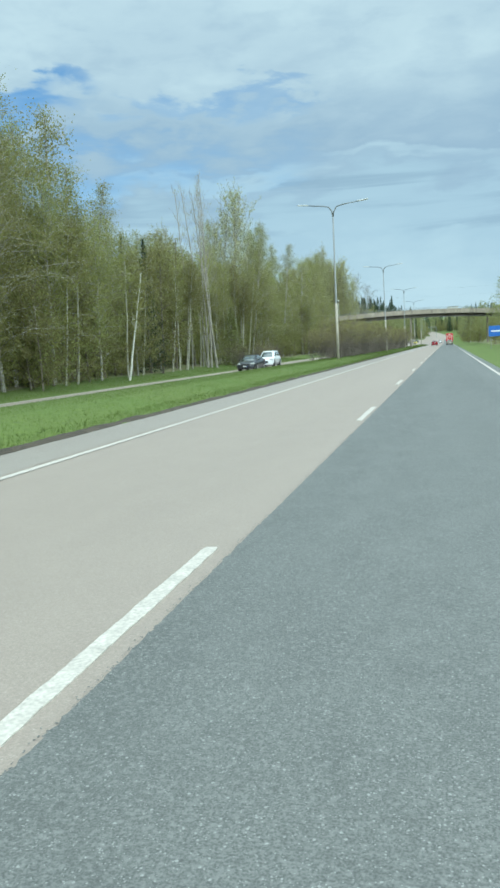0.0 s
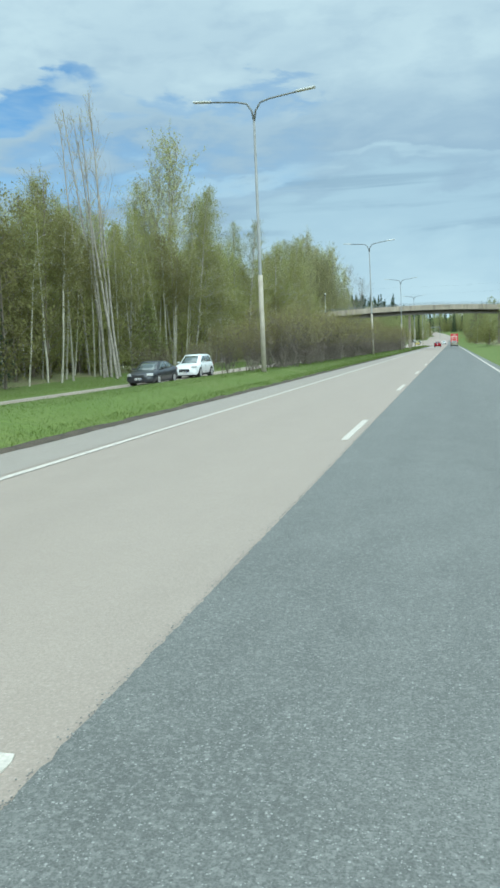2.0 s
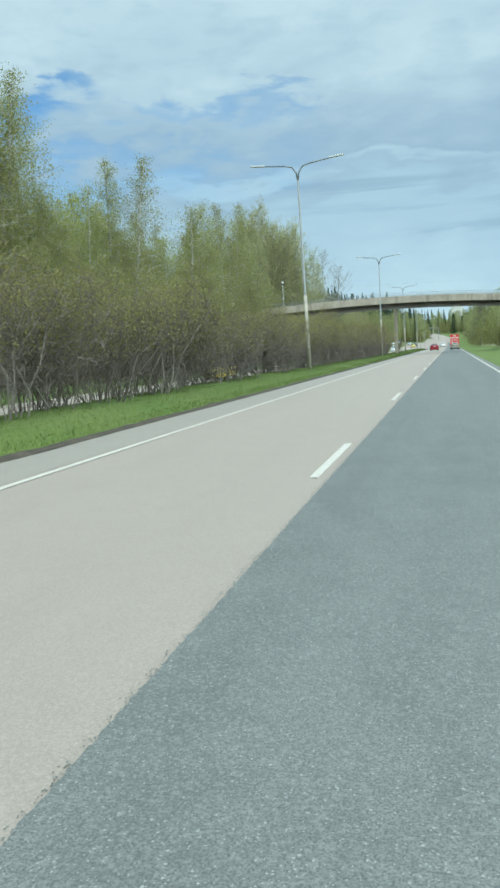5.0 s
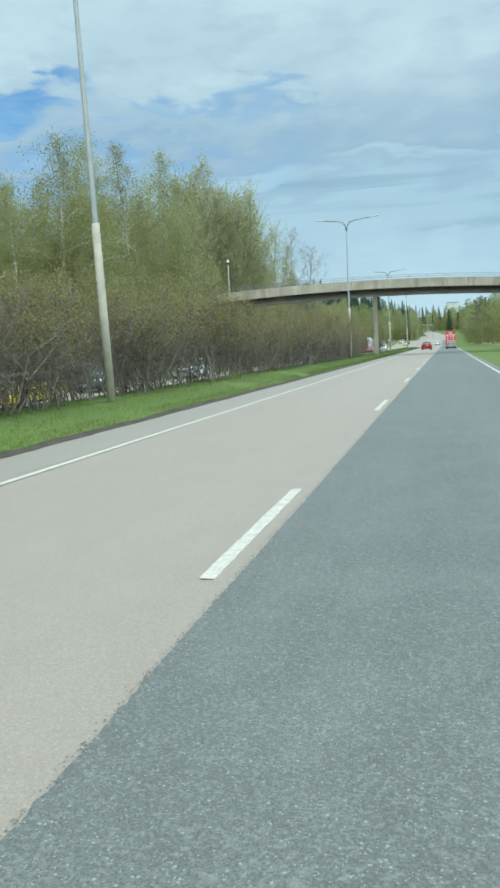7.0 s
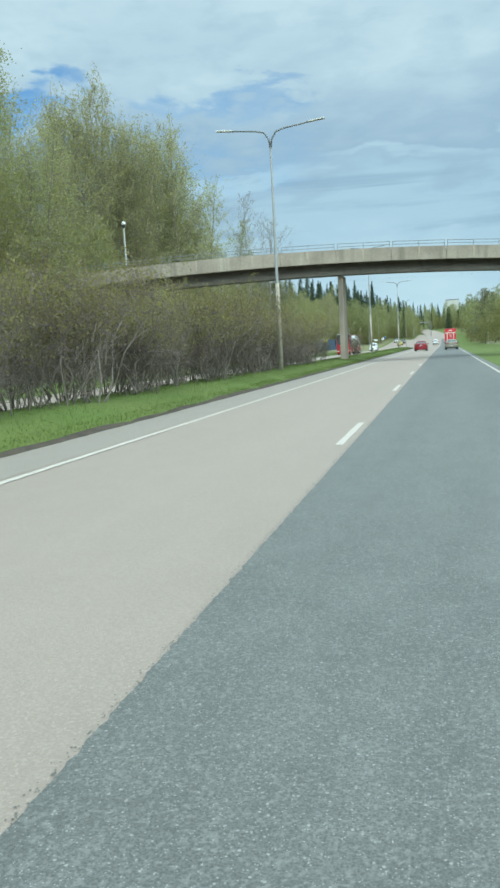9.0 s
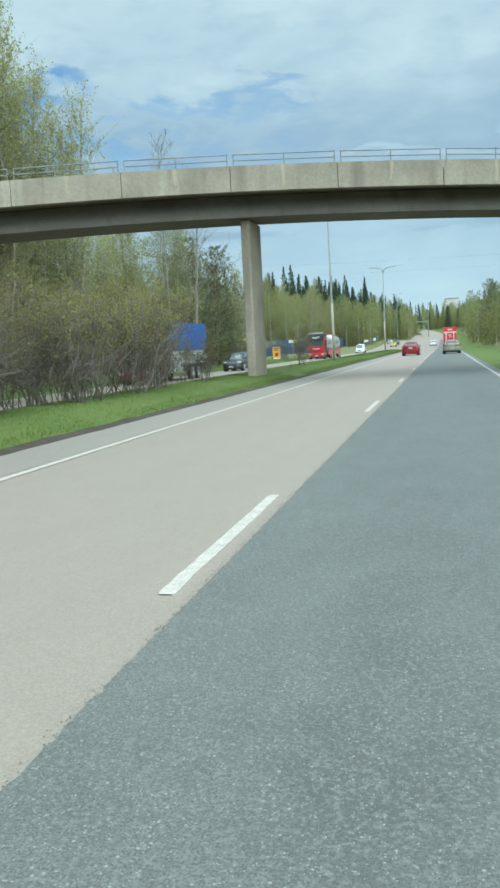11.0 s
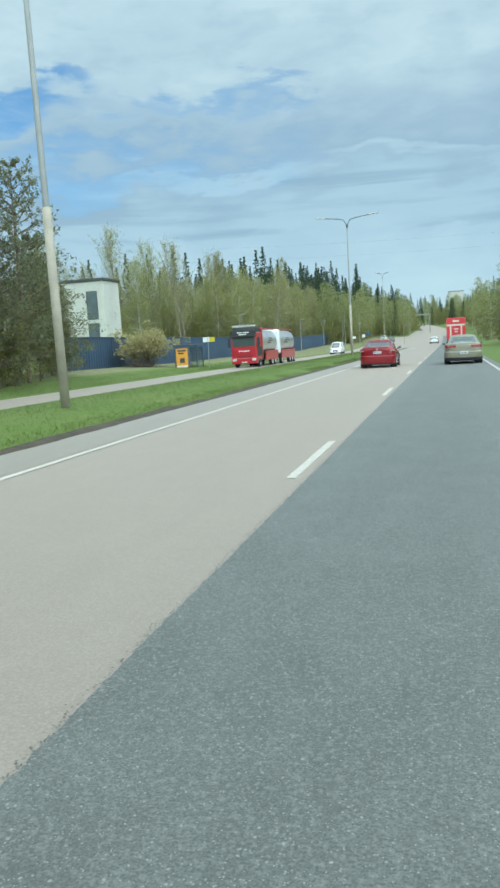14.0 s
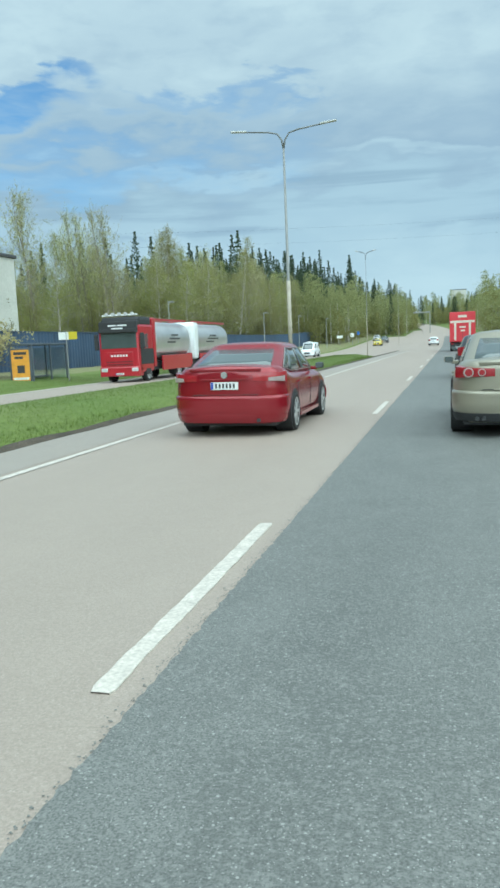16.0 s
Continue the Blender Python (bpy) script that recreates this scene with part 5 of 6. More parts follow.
    disc(bm, (0, -L / 2 - 0.005, spec.get("badge_z", 0.95)), (0, -1, 0), 0.05, 0.02, 24)
    part("badge", bm, M_STEEL, ob)
    if spec.get("lid", True):
        zt = float(np.interp(-L / 2 + 0.04, ty, tz))
        part("boot_seam", boxed(-h * 0.58, h * 0.58, -L / 2 - 0.003, -L / 2 + 0.02, 0.657, 0.664), M_BLACK, ob)
        shade_by_angle(part("boot_lip", wrap_shell(L, h * 0.93, -26, 26, [(-0.10, zt - 0.03), (0.006, zt - 0.02), (0.010, zt + 0.012), (-0.10, zt + 0.02)], True, 16), paint, ob), 40)
        part("boot_trim", boxed(-h * 0.42, h * 0.42, -L / 2 - 0.018, -L / 2 + 0.01, spec["plate_z"] + 0.085, spec["plate_z"] + 0.105, 0.004), paint, ob)
    for x in ((-0.62, -0.53) if spec.get("lights") == "round" else (0.55,)):
        bm = bmesh.new()
        disc(bm, (x * 0.95, -L / 2 - 0.01, 0.265), (0, 1, 0), 0.030, 0.15, 14)
        part("exhaust_pipe", bm, M_BLACK, ob)
    # dark underside
    part("underside", boxed(-h * 0.84, h * 0.84, -L / 2 + 0.2, L / 2 - 0.3, 0.16, 0.30, 0.02), M_BLACK, ob)
    return ob


SEDAN = dict(L=4.75, W=1.82, H=1.47, base=2.71, belt=0.93, shift=-0.03, tumble=0.69, lights="round", plate_z=0.565, plate_out=0.055, badge_z=0.90,
             top=[(-2.375, 0.98), (-2.30, 1.045), (-1.75, 1.075), (-1.3, 0.99), (0.9, 0.92), (1.25, 0.93), (1.9, 0.80), (2.2, 0.70), (2.375, 0.52)],
             cabin=(-1.95, 1.30), roof=(-0.98, 0.42))
SEDAN2 = dict(SEDAN, L=4.70, base=2.70, lights="wide", plate_z=0.80, plate_out=0.012, badge_z=0.965, skirt=M_RED, H=1.46, trim=True, mirror=M_BLACK, tumble=0.70,
              top=[(-2.35, 1.0), (-2.28, 1.075), (-1.75, 1.10), (-1.3, 1.0), (0.9, 0.93), (1.25, 0.94), (1.9, 0.81), (2.2, 0.71), (2.35, 0.52)],
              cabin=(-1.92, 1.32), roof=(-1.0, 0.40), spokes=7)
HATCH = dict(SEDAN, L=4.25, W=1.78, H=1.47, base=2.58, lights="tall", lid=False, plate_z=0.72, plate_out=0.02, badge_z=0.98,
             top=[(-2.125, 0.92), (-1.9, 0.98), (-1.3, 0.97), (0.7, 0.92), (1.1, 0.93), (1.7, 0.80), (1.95, 0.70), (2.125, 0.52)],
             cabin=(-2.02, 1.15), roof=(-1.62, 0.25), panes=((0.10, 0.20, 0.03, 0.0), (0.215, 0.50, 0.0, 0.0), (0.535, 0.90, 0.0, 0.08)))
SUV = dict(HATCH, L=4.5, W=1.85, H=1.70, base=2.65, belt=1.08, r=0.36, sill=0.28,
           top=[(-2.25, 1.02), (-2.0, 1.12), (-1.3, 1.10), (0.8, 1.06), (1.15, 1.07), (1.8, 0.95), (2.1, 0.84), (2.25, 0.6)],
           cabin=(-2.15, 1.2), roof=(-1.85, 0.35))

# traffic on our side of the road
car(SEDAN, M_GOLD, "champagne metallic saloon car with round red tail lights", pose(0.79, 238.2 + 2.375, 0.009, 0, 0.8, 0))
car(SEDAN2, M_RED, "glossy red saloon car with alloy wheels", pose(-3.52, 238.75 + 2.35, 0.004, 0, 0.8, 0))
car(HATCH, M_DARK, "dark grey hatchback following the red lorry", pose(0.95, 256.0, 0.009))
car(HATCH, M_WHITE, "white hatchback far ahead on the pale lane", pose(-2.95, 372.0, rise(372) + 0.004))


def oncoming(spec, paint, label, x, front, sx=1.0):
    y = front + spec["L"] / 2
    return car(spec, paint, label, pose(x, y, rise(y) + sink(y) - 0.353, 0, 0, 180), "oncoming cars")


oncoming(SEDAN, M_DARK, "black saloon car on the opposite carriageway", -18.3, 70.2)
oncoming(SUV, M_WHITE, "white off-road car behind the bare shrubs", -18.6, 79.4)
oncoming(HATCH, M_YELLOW, "yellow taxi car behind the bare shrubs", -16.9, 120.5)
oncoming(SEDAN, M_DARK, "black saloon car behind the bare shrubs", -18.5, 131.5)
oncoming(HATCH, M_WHITE, "white hatchback behind the bare shrubs", -18.5, 147.0)
oncoming(SUV, M_DARK, "dark estate car beside the wood past the bridge", -18.6, 221.2)
oncoming(HATCH, M_YELLOW, "yellow car far off on the opposite carriageway", -15.2, 395)
oncoming(HATCH, M_DARK, "dark car far off on the opposite carriageway", -15.2, 412)
oncoming(SEDAN, M_SILVER, "grey car far off on the opposite carriageway", -18.4, 428)


# ---------- lorries ----------
def truck_wheels(ob, ys, h=1.22, r=0.5, twin=True):
    for y in ys:
        for s in (-1, 1):
            wheel(ob, s * (h - 0.16), y, r, 0.32, spokes=9)


def box_truck():
    ob = base("lorry", "red delivery lorry with cream bands on its rear doors", "lorry", pose(1.12, 309, 0.009))
    part("box_body", boxed(-1.27, 1.27, 0, 7.2, 0.95, 3.95, 0.05), M_TRUCKRED, ob)
    part("chassis", boxed(-1.0, 1.0, 0.3, 8.6, 0.55, 0.96), M_BLACK, ob)
    part("cab", boxed(-1.2, 1.2, 7.35, 9.2, 0.6, 3.1, 0.12), M_TRUCKRED, ob)
    part("bumper_bar", boxed(-1.2, 1.2, -0.05, 0.1, 0.5, 0.68, 0.02), M_BLACK, ob)
    cream = material("cream_band", (0.62, 0.55, 0.47), 0.5, vary=0.05)
    part("door_band", boxed(-1.2, 1.2, -0.012, 0.02, 2.85, 3.08), cream, ob)
    for x in (-0.72, 0.72):
        part("door_band", boxed(x - 0.10, x + 0.10, -0.012, 0.02, 1.1, 2.85), cream, ob)
    for x0, x1, z0, z1 in ((-0.42, 0.42, 3.38, 3.62), (-0.3, 0.3, 2.35, 2.5), (-0.18, 0.24, 2.0, 2.14)):
        part("print_bar", boxed(x0, x1, -0.015, 0.02, z0, z1), cream, ob)
    part("door_seam", boxed(-0.012, 0.012, -0.008, 0.02, 1.0, 2.8), M_BLACK, ob)
    for s in (-1, 1):
        part("tail_light", boxed(s * 1.0 - 0.12, s * 1.0 + 0.12, -0.08, -0.02, 0.7, 0.82), M_REDLENS, ob)
        part("mudguard", boxed(s * 0.95 - 0.22, s * 0.95 + 0.22, 0.75, 0.80, 0.35, 0.95), M_BLACK, ob)
    truck_wheels(ob, (1.5, 7.9))
    return ob


box_truck()


def truck_cab(ob, paint, y0, top=3.55, dark_top=True, plain_grille=False):
    """A lorry cab whose front stands at y0 and faces -y."""
    part("cab", boxed(-1.24, 1.24, y0, y0 + 2.2, 0.55, top - 0.45, 0.14), paint, ob)
    part("cab_roof", boxed(-1.18, 1.18, y0 + 0.25, y0 + 2.2, top - 0.6, top, 0.2), M_BLACK if dark_top else paint, ob)
    part("windscreen", boxed(-1.1, 1.1, y0 - 0.02, y0 + 0.1, 1.95, 2.85, 0.04), M_GLASS, ob)
    part("sun_visor", boxed(-1.15, 1.15, y0 - 0.22, y0 + 0.05, 2.85, 3.05, 0.03), M_BLACK, ob)
    part("grille", boxed(-0.85, 0.85, y0 - 0.03, y0 + 0.1, 0.95, 1.75, 0.03), paint if plain_grille else M_BLACK, ob)
    for k in range(2 if plain_grille else 5):
        part("grille_slat", boxed(-0.82, 0.82, y0 - 0.045, y0 + 0.02, 1.02 + k * 0.15, 1.06 + k * 0.15), M_BLACK if plain_grille else M_CHROME, ob)
    for k in range(6 if plain_grille else 0):
        part("letter_bar", boxed(-0.5 + 0.18 * k, -0.40 + 0.18 * k, y0 - 0.042, y0 - 0.02, 1.48, 1.60), M_PLATE, ob)
    part("front_bumper", boxed(-1.24, 1.24, y0 - 0.08, y0 + 0.5, 0.35, 0.92, 0.08), paint, ob)
    for s in (-1, 1):
        part("headlight", boxed(s * 0.95 - 0.2, s * 0.95 + 0.2, y0 - 0.1, y0 + 0.2, 0.62, 0.84, 0.04), M_CLEAR, ob)
        part("side_window", boxed(s * 1.235 - 0.015, s * 1.235 + 0.015, y0 + 0.35, y0 + 1.35, 1.95, 2.75, 0.01), M_GLASS, ob)
        part("mirror", boxed(s * 1.42 - 0.12, s * 1.42 + 0.12, y0 + 0.0, y0 + 0.14, 1.9, 2.8, 0.04), M_BLACK, ob)
        part("step", boxed(s * 1.2 - 0.06, s * 1.2 + 0.06, y0 + 0.9, y0 + 1.6, 0.4, 0.75, 0.02), M_BLACK, ob)
    plate_at(ob, (0, y0 - 0.09, 0.5), -1, 0.5)


def tarp_lorry():
    ob = base("lorry", "red-cabbed lorry with a blue and white tarpaulin body", "lorry", pose(-18.4, 198.3, -0.353))
    truck_cab(ob, M_CABRED, 0, 3.5, False)
    part("tarp_side", boxed(-1.27, 1.27, 2.5, 11.0, 2.0, 3.9, 0.04), M_TARP, ob, "blue tarpaulin cover")
    part("lower_band", boxed(-1.275, 1.275, 2.5, 11.0, 1.1, 1.98, 0.02), M_DULLWHITE, ob, "dusty white lower body band")
    part("headboard", boxed(-1.26, 1.26, 2.38, 2.5, 1.1, 3.85, 0.02), M_CABRED, ob)
    part("chassis", boxed(-0.9, 0.9, 1.5, 11.0, 0.6, 1.1), M_BLACK, ob)
    part("side_box", boxed(-1.2, 1.2, 3.8, 5.6, 0.55, 1.05, 0.03), M_DULLWHITE, ob)
    truck_wheels(ob, (1.3, 7.6, 8.9))
    return ob


tarp_lorry()


def tanker():
    ob = base("tanker_lorry", "red tanker lorry with two polished steel silo tanks", "lorry", pose(-18.5, 268.5, -0.353))
    truck_cab(ob, M_TANKRED, 0, 3.75, True, True)
    part("cab_front_panel", boxed(-1.2, 1.2, -0.035, 0.3, 2.82, 3.5, 0.06), M_BLACK, ob, "black upper cab front with pale script")
    for x0, x1, z in ((-0.6, -0.1, 3.22), (0.0, 0.55, 3.22), (-0.4, 0.3, 3.05)):
        part("script_bar", boxed(x0, x1, -0.048, -0.03, z, z + 0.08), M_PLATE, ob)
    for s in (-1, 1):
        part("cab_side_panel", boxed(s * 1.242 - 0.012, s * 1.242 + 0.012, 0.2, 2.15, 1.0, 1.9, 0.005), M_BLACK, ob)
    bar = part("light_bar", tubed([(-1.1, 0.35, 3.85), (1.1, 0.35, 3.85)], 0.04, 8), M_CHROME, ob)
    for k in range(5):
        bm = bmesh.new()
        disc(bm, (-0.8 + 0.4 * k, 0.33, 3.9), (0, -1, 0), 0.11, 0.08, 16)
        part("spot_lamp", bm, M_CLEAR, bar)

    def tank(y0, y1, nose):
        rings = []
        for y, s in ((y0, 0.82), (y0 + 0.12, 0.95), (y0 + 0.35, 1.0), (y1 - 0.35, 1.0), (y1 - 0.12, 0.95), (y1, 0.82)):
            ring = []
            for k in range(28):
                t = 2 * math.pi * k / 28
                c, sn = math.cos(t), math.sin(t)
                ring.append((1.2 * s * math.copysign(abs(c) ** 0.8, c), y, 2.35 + 1.2 * s * math.copysign(abs(sn) ** 0.8, sn)))
            rings.append(ring)
        tk = part("tank", grid_mesh(rings), M_SILVER, ob, "polished steel silo tank")
        shade_by_angle(tk, 50)
        if nose:
            part("tank_front", boxed(-1.22, 1.22, y0 - 0.15, y0 + 0.9, 1.05, 3.62, 0.3), M_WHITE, ob)
        for s in (-1, 1):
            part("top_rail", boxed(s * 0.85 - 0.06, s * 0.85 + 0.06, y0 + 0.4, y1 - 0.1, 3.56, 3.70, 0.02), M_TANKRED, ob)
            part("skirt", boxed(s * 1.2 - 0.05, s * 1.2 + 0.05, y0 + 0.9, y1 - 0.3, 0.55, 1.45, 0.03), M_TANKRED, ob)
            for a, b, zz in ((0.30, 0.52, 2.2), (0.36, 0.66, 2.42), (0.42, 0.60, 2.64)):
                part("side_print", boxed(s * 1.2 - 0.012, s * 1.2 + 0.012, y0 + a * (y1 - y0), y0 + b * (y1 - y0), zz, zz + 0.1), M_GREYLOGO, tk)
        part("end_cap", boxed(-1.2, 1.2, y1 - 0.1, y1 + 0.15, 0.7, 1.5, 0.05), M_TANKRED, ob)
    part("headboard", boxed(-1.22, 1.22, 2.35, 2.75, 0.8, 3.72, 0.08), M_TANKRED, ob)
    tank(2.8, 9.3, False)
    tank(10.2, 18.6, True)
    part("chassis", boxed(-0.9, 0.9, 1.5, 18.8, 0.6, 1.1), M_BLACK, ob)
    truck_wheels(ob, (1.35, 6.6, 8.0, 11.5, 15.6, 16.9, 18.1))
    return ob


tanker()


def van():
    spec = dict(SUV, L=5.2, W=1.95, H=1.97, base=3.2, belt=1.15, r=0.33, sill=0.26, panel_van=True, tumble=0.80, lights="tall", lid=False,
                top=[(-2.6, 1.05), (-2.4, 1.15), (-1.3, 1.16), (1.3, 1.14), (1.75, 1.12), (2.2, 0.98), (2.45, 0.85), (2.6, 0.6)],
                cabin=(-2.55, 2.0), roof=(-2.42, 0.95))
    y = 328 + 2.6
    ob = car(spec, M_WHITE, "white panel van with a dark mark on its side", pose(-18.4, y, -0.353, 0, 0, 180), "oncoming cars")
    ob.name = "van"
    tagged(ob, category="van")
    for k in range(4):
        part("side_mark", boxed(-0.955 + 0.012, -0.89, -2.0 + 0.17 * k, -1.88 + 0.17 * k, 1.42, 1.62), M_GREYLOGO, ob)
        part("side_mark", boxed(0.89, 0.943, -2.0 + 0.17 * k, -1.88 + 0.17 * k, 1.42, 1.62), M_GREYLOGO, ob)
    part("roof_beacon", boxed(-0.25, 0.25, 0.55, 0.75, 1.95, 2.08, 0.03), M_CLEAR, ob)
    return ob


van()

# ---------- past the bridge: fence, bus stop, buildings ----------
M_FENCE = material("blue_hoarding", (0.04, 0.068, 0.125), 0.55, vary=0.12, scale=0.6, fine=0.1, fine_scale=12, rand=0.12)
fence = base("hoarding_fence", "long dark blue sheet-metal hoarding fence", "fence", kind="structure")
y_ = 254.0
panel_me = None
while y_ < 424:
    z_ = land(-31, y_)
    if panel_me is None:
        n = 10
        vs, fs = [], []
        for i in range(2 * n + 1):
            yq = 2.48 * i / (2 * n)
            xq = 0.03 if i % 4 in (1, 2) else 0.0
            vs += [(xq, yq, 0), (xq, yq, 3.5), (xq - 0.03, yq, 0), (xq - 0.03, yq, 3.5)]
        for i in range(2 * n):
            a, b = 4 * i, 4 * (i + 1)
            fs += [(a, b, b + 1, a + 1), (a + 2, a + 3, b + 3, b + 2), (a + 1, b + 1, b + 3, a + 3)]
        panel_me = mesh_of("fence_panel", vs, fs, M_FENCE)
    q = part("fence_panel", panel_me, None, fence)
    q.matrix_basis = pose(-31, y_, rise(y_) - 0.30)
    y_ += 2.5
part("fence_cap", mesh_of("fence_cap", [(x, y, rise(y) + z) for y in np.arange(254, 425, 6.0) for x, z in ((-31.08, 3.18), (-30.92, 3.18), (-30.92, 3.26), (-31.08, 3.26))],
                          [(4 * i + k, 4 * i + (k + 1) % 4, 4 * i + 4 + (k + 1) % 4, 4 * i + 4 + k) for i in range(28) for k in range(4)], M_FENCE), None, fence)

M_POSTER = material("orange_poster", (0.75, 0.36, 0.05), 0.4, vary=0.1, scale=3, fine=0.05)
M_SHELTER = material("grey_shelter_steel", (0.11, 0.125, 0.15), 0.5, 0.2, vary=0.1)
M_PANE = material("shelter_glass", (0.70, 0.76, 0.76), 0.08, vary=0.05, spec=0.6, trans=0.9)


def bus_shelter():
    ob = base("bus_shelter", "open steel bus shelter with an orange poster", "bus shelter", pose(-24.4, 268, -0.33))
    part("roof", boxed(-0.8, 0.8, -0.3, 4.0, 2.35, 2.47, 0.03), M_SHELTER, ob)
    for x in (-0.72, 0.72):
        for y in (-0.2, 1.9, 3.9):
            part("post", boxed(x - 0.04, x + 0.04, y - 0.04, y + 0.04, -0.1, 2.36), M_SHELTER, ob)
    for k in range(2):
        part("pane", boxed(-0.74, -0.72, -0.15 + 2.05 * k, 1.85 + 2.0 * k, 0.3, 2.2), M_PANE, ob)
    part("pane", boxed(-0.7, 0.7, 3.89, 3.91, 0.3, 2.2), M_PANE, ob)
    board = part("poster_board", boxed(-0.66, 0.66, -0.32, -0.2, 0.15, 2.2, 0.03), M_SHELTER, ob)
    part("poster", boxed(-0.58, 0.58, -0.335, -0.315, 0.3, 2.1), M_POSTER, board, "orange advertising poster")
    for x0, x1, z0, z1 in ((-0.42, 0.42, 1.82, 1.98), (-0.36, 0.2, 1.58, 1.72), (-0.22, 0.26, 0.75, 1.2), (-0.5, 0.5, 0.36, 0.5)):
        part("poster_bar", boxed(x0, x1, -0.342, -0.33, z0, z1), M_GREYLOGO if z0 > 0.5 else M_PLATE, board)
    part("bench", boxed(-0.6, -0.2, 0.4, 3.4, 0.42, 0.5, 0.02), M_SHELTER, ob)
    return ob


bus_shelter()
stop = base("bus_stop_sign", "white and yellow bus stop sign on a thin post", "road sign", pose(-22.3, 269.5, -0.33))
part("post", tubed([(0, 0, -0.1), (0, 0, 3.1)], 0.035, 8), M_STEEL, stop)
part("sign_panel", boxed(-0.5, 0.15, -0.02, 0.02, 2.6, 3.05), M_PLATE, stop)
part("sign_panel", boxed(0.16, 0.7, -0.02, 0.02, 2.6, 3.05), M_YELLOW, stop)

M_PLASTER = material("white_plaster", (0.50, 0.495, 0.455), 0.85, vary=0.08, scale=0.4, fine=0.08, fine_scale=5, bump=0.2)
M_ROOF = material("dark_roof_felt", (0.06, 0.06, 0.065), 0.85, vary=0.1)


def block_house(x, y, w, d, h, label, windows, turn=0):
    ob = base("building", label, "building", pose(x, y, land(x, y) - 0.3, 0, 0, turn))
    part("wall", boxed(-w / 2, w / 2, -d / 2, d / 2, 0, h, 0.03), M_PLASTER, ob)
    part("roof", boxed(-w / 2 - 0.25, w / 2 + 0.25, -d / 2 - 0.25, d / 2 + 0.25, h, h + 0.35, 0.05), M_ROOF, ob)
    for x0, x1, z0, z1 in windows:
        wn = part("window", boxed(x0, x1, -d / 2 - 0.04, -d / 2 + 0.05, z0, z1), M_ROOF, ob)
        part("pane", boxed(x0 + 0.1, x1 - 0.1, -d / 2 - 0.055, -d / 2 - 0.03, z0 + 0.1, z1 - 0.1), M_GLASS, wn)
    return ob


block_house(-50.3, 302.5, 7.1, 5.2, 11.5, "white plastered block with a tall dark stair window", [(0.8, 2.5, 3.0, 5.6), (0.8, 2.5, 6.1, 10.1)])
block_house(-44, 236, 14, 26, 8.0, "low white plastered hall behind the trees", [(-5, -3, 2.0, 4.2), (0, 2, 2.0, 4.2)])
block_house(6.0, 775, 10, 10, 20.0, "pale flat-roofed block on the hill", [(-4.5, -3.2, 11, 12.4), (-1.5, -0.2, 11, 12.4), (1.5, 2.8, 11, 12.4)])

# plants past the bridge
wood(44, (-44, 0), (192, 234), (("birch", 0.75), ("grey", 0.2), ("birch", 1)), 2.2, lambda y: -25.0 if y < 204 else -27.2, (0.75, 1.0))
wood(15, (-36, 0), (190, 236), (("under", 1),), 2.2, lambda y: -26.0)
for k, x, y, s in (("pine", -25.6, 242.0, 1.12), ("pine", -24.4, 236.6, 1.05), ("pine", -28.0, 239.0, 1.15), ("pine", -25.2, 231.5, 1.0), ("pine", -29.5, 236.5, 1.1), ("pine", -27.0, 246.0, 0.95), ("pine", -27.5, 233.0, 1.1), ("pine", -29.6, 250.5, 1.0)):
    grow(k, x, y, scale=s)
plant("bare_tree", BARE, "leafless grey tree beside the opposite carriageway", "tree", "", Matrix.Translation((-22.4, 222.5, land(-22.4, 222.5))) @ Matrix.Rotation(radians(3.5), 4, "Y") @ Matrix.Diagonal((1.1, 1.1, 1.17, 1)))
plant("bare_tree", BARE, "leafless slender tree beside the opposite carriageway", "tree", "", Matrix.Translation((-24.3, 221.6, land(-24.3, 221.6))) @ Matrix.Rotation(radians(130), 4, "Z") @ Matrix.Diagonal((0.85, 0.85, 1.36, 1)))
plant("willow_shrub", WILLOW, "round yellow-green shrub in front of the fence", "shrub", "", Matrix.Translation((-28.8, 268.2, -0.3)) @ Matrix.Diagonal((1.75, 1.75, 1.55, 1)), SHRUB_PARTS)
plant("shrub", SHRUB[2], "small bare shrub alone on the grass verge", "shrub", "", Matrix.Translation((-8.9, 203.2, 0.28)) @ Matrix.Diagonal((0.85, 0.85, 0.85, 1)), SHRUB_PARTS)
def edge_3(y):
    """The wood behind the fence stands back where the white block shows."""
    return float(np.interp(y, [300, 318, 324, 330], [-63, -63, -40, -33.5]))


wood(112, (-66, 0), (300, 410), (("birch", 0.66), ("grey", 0.28), ("birch", 1)), 2.2, edge_3, (0.76, 1.04))
for x, y in ((-35, 262), (-38, 258), (-42, 255), (-36, 253), (-33.5, 248.5), (-40, 249)):
    grow("birch", x, y, scale=prng.uniform(0.6, 0.75))
wood(60, (-48, 0), (302, 412), (("under", 1),), 2.0, edge_3)
for x, y, i, s in ((-27.8, 249.5, 1, 0.95), (-25.8, 247.0, 0, 0.85), (-29.5, 247.0, 2, 0.8), (-26.2, 243.5, 0, 0.75), (-27.4, 240.5, 1, 0.9), (-25.2, 239.2, 1, 0.8), (-26.0, 235.0, 0, 0.75), (-28.6, 243.0, 2, 0.7), (-24.8, 233.2, 1, 0.85), (-27.0, 230.0, 0, 0.8), (-29.8, 240.0, 2, 0.7)):
    grow("under", x, y, i, s)


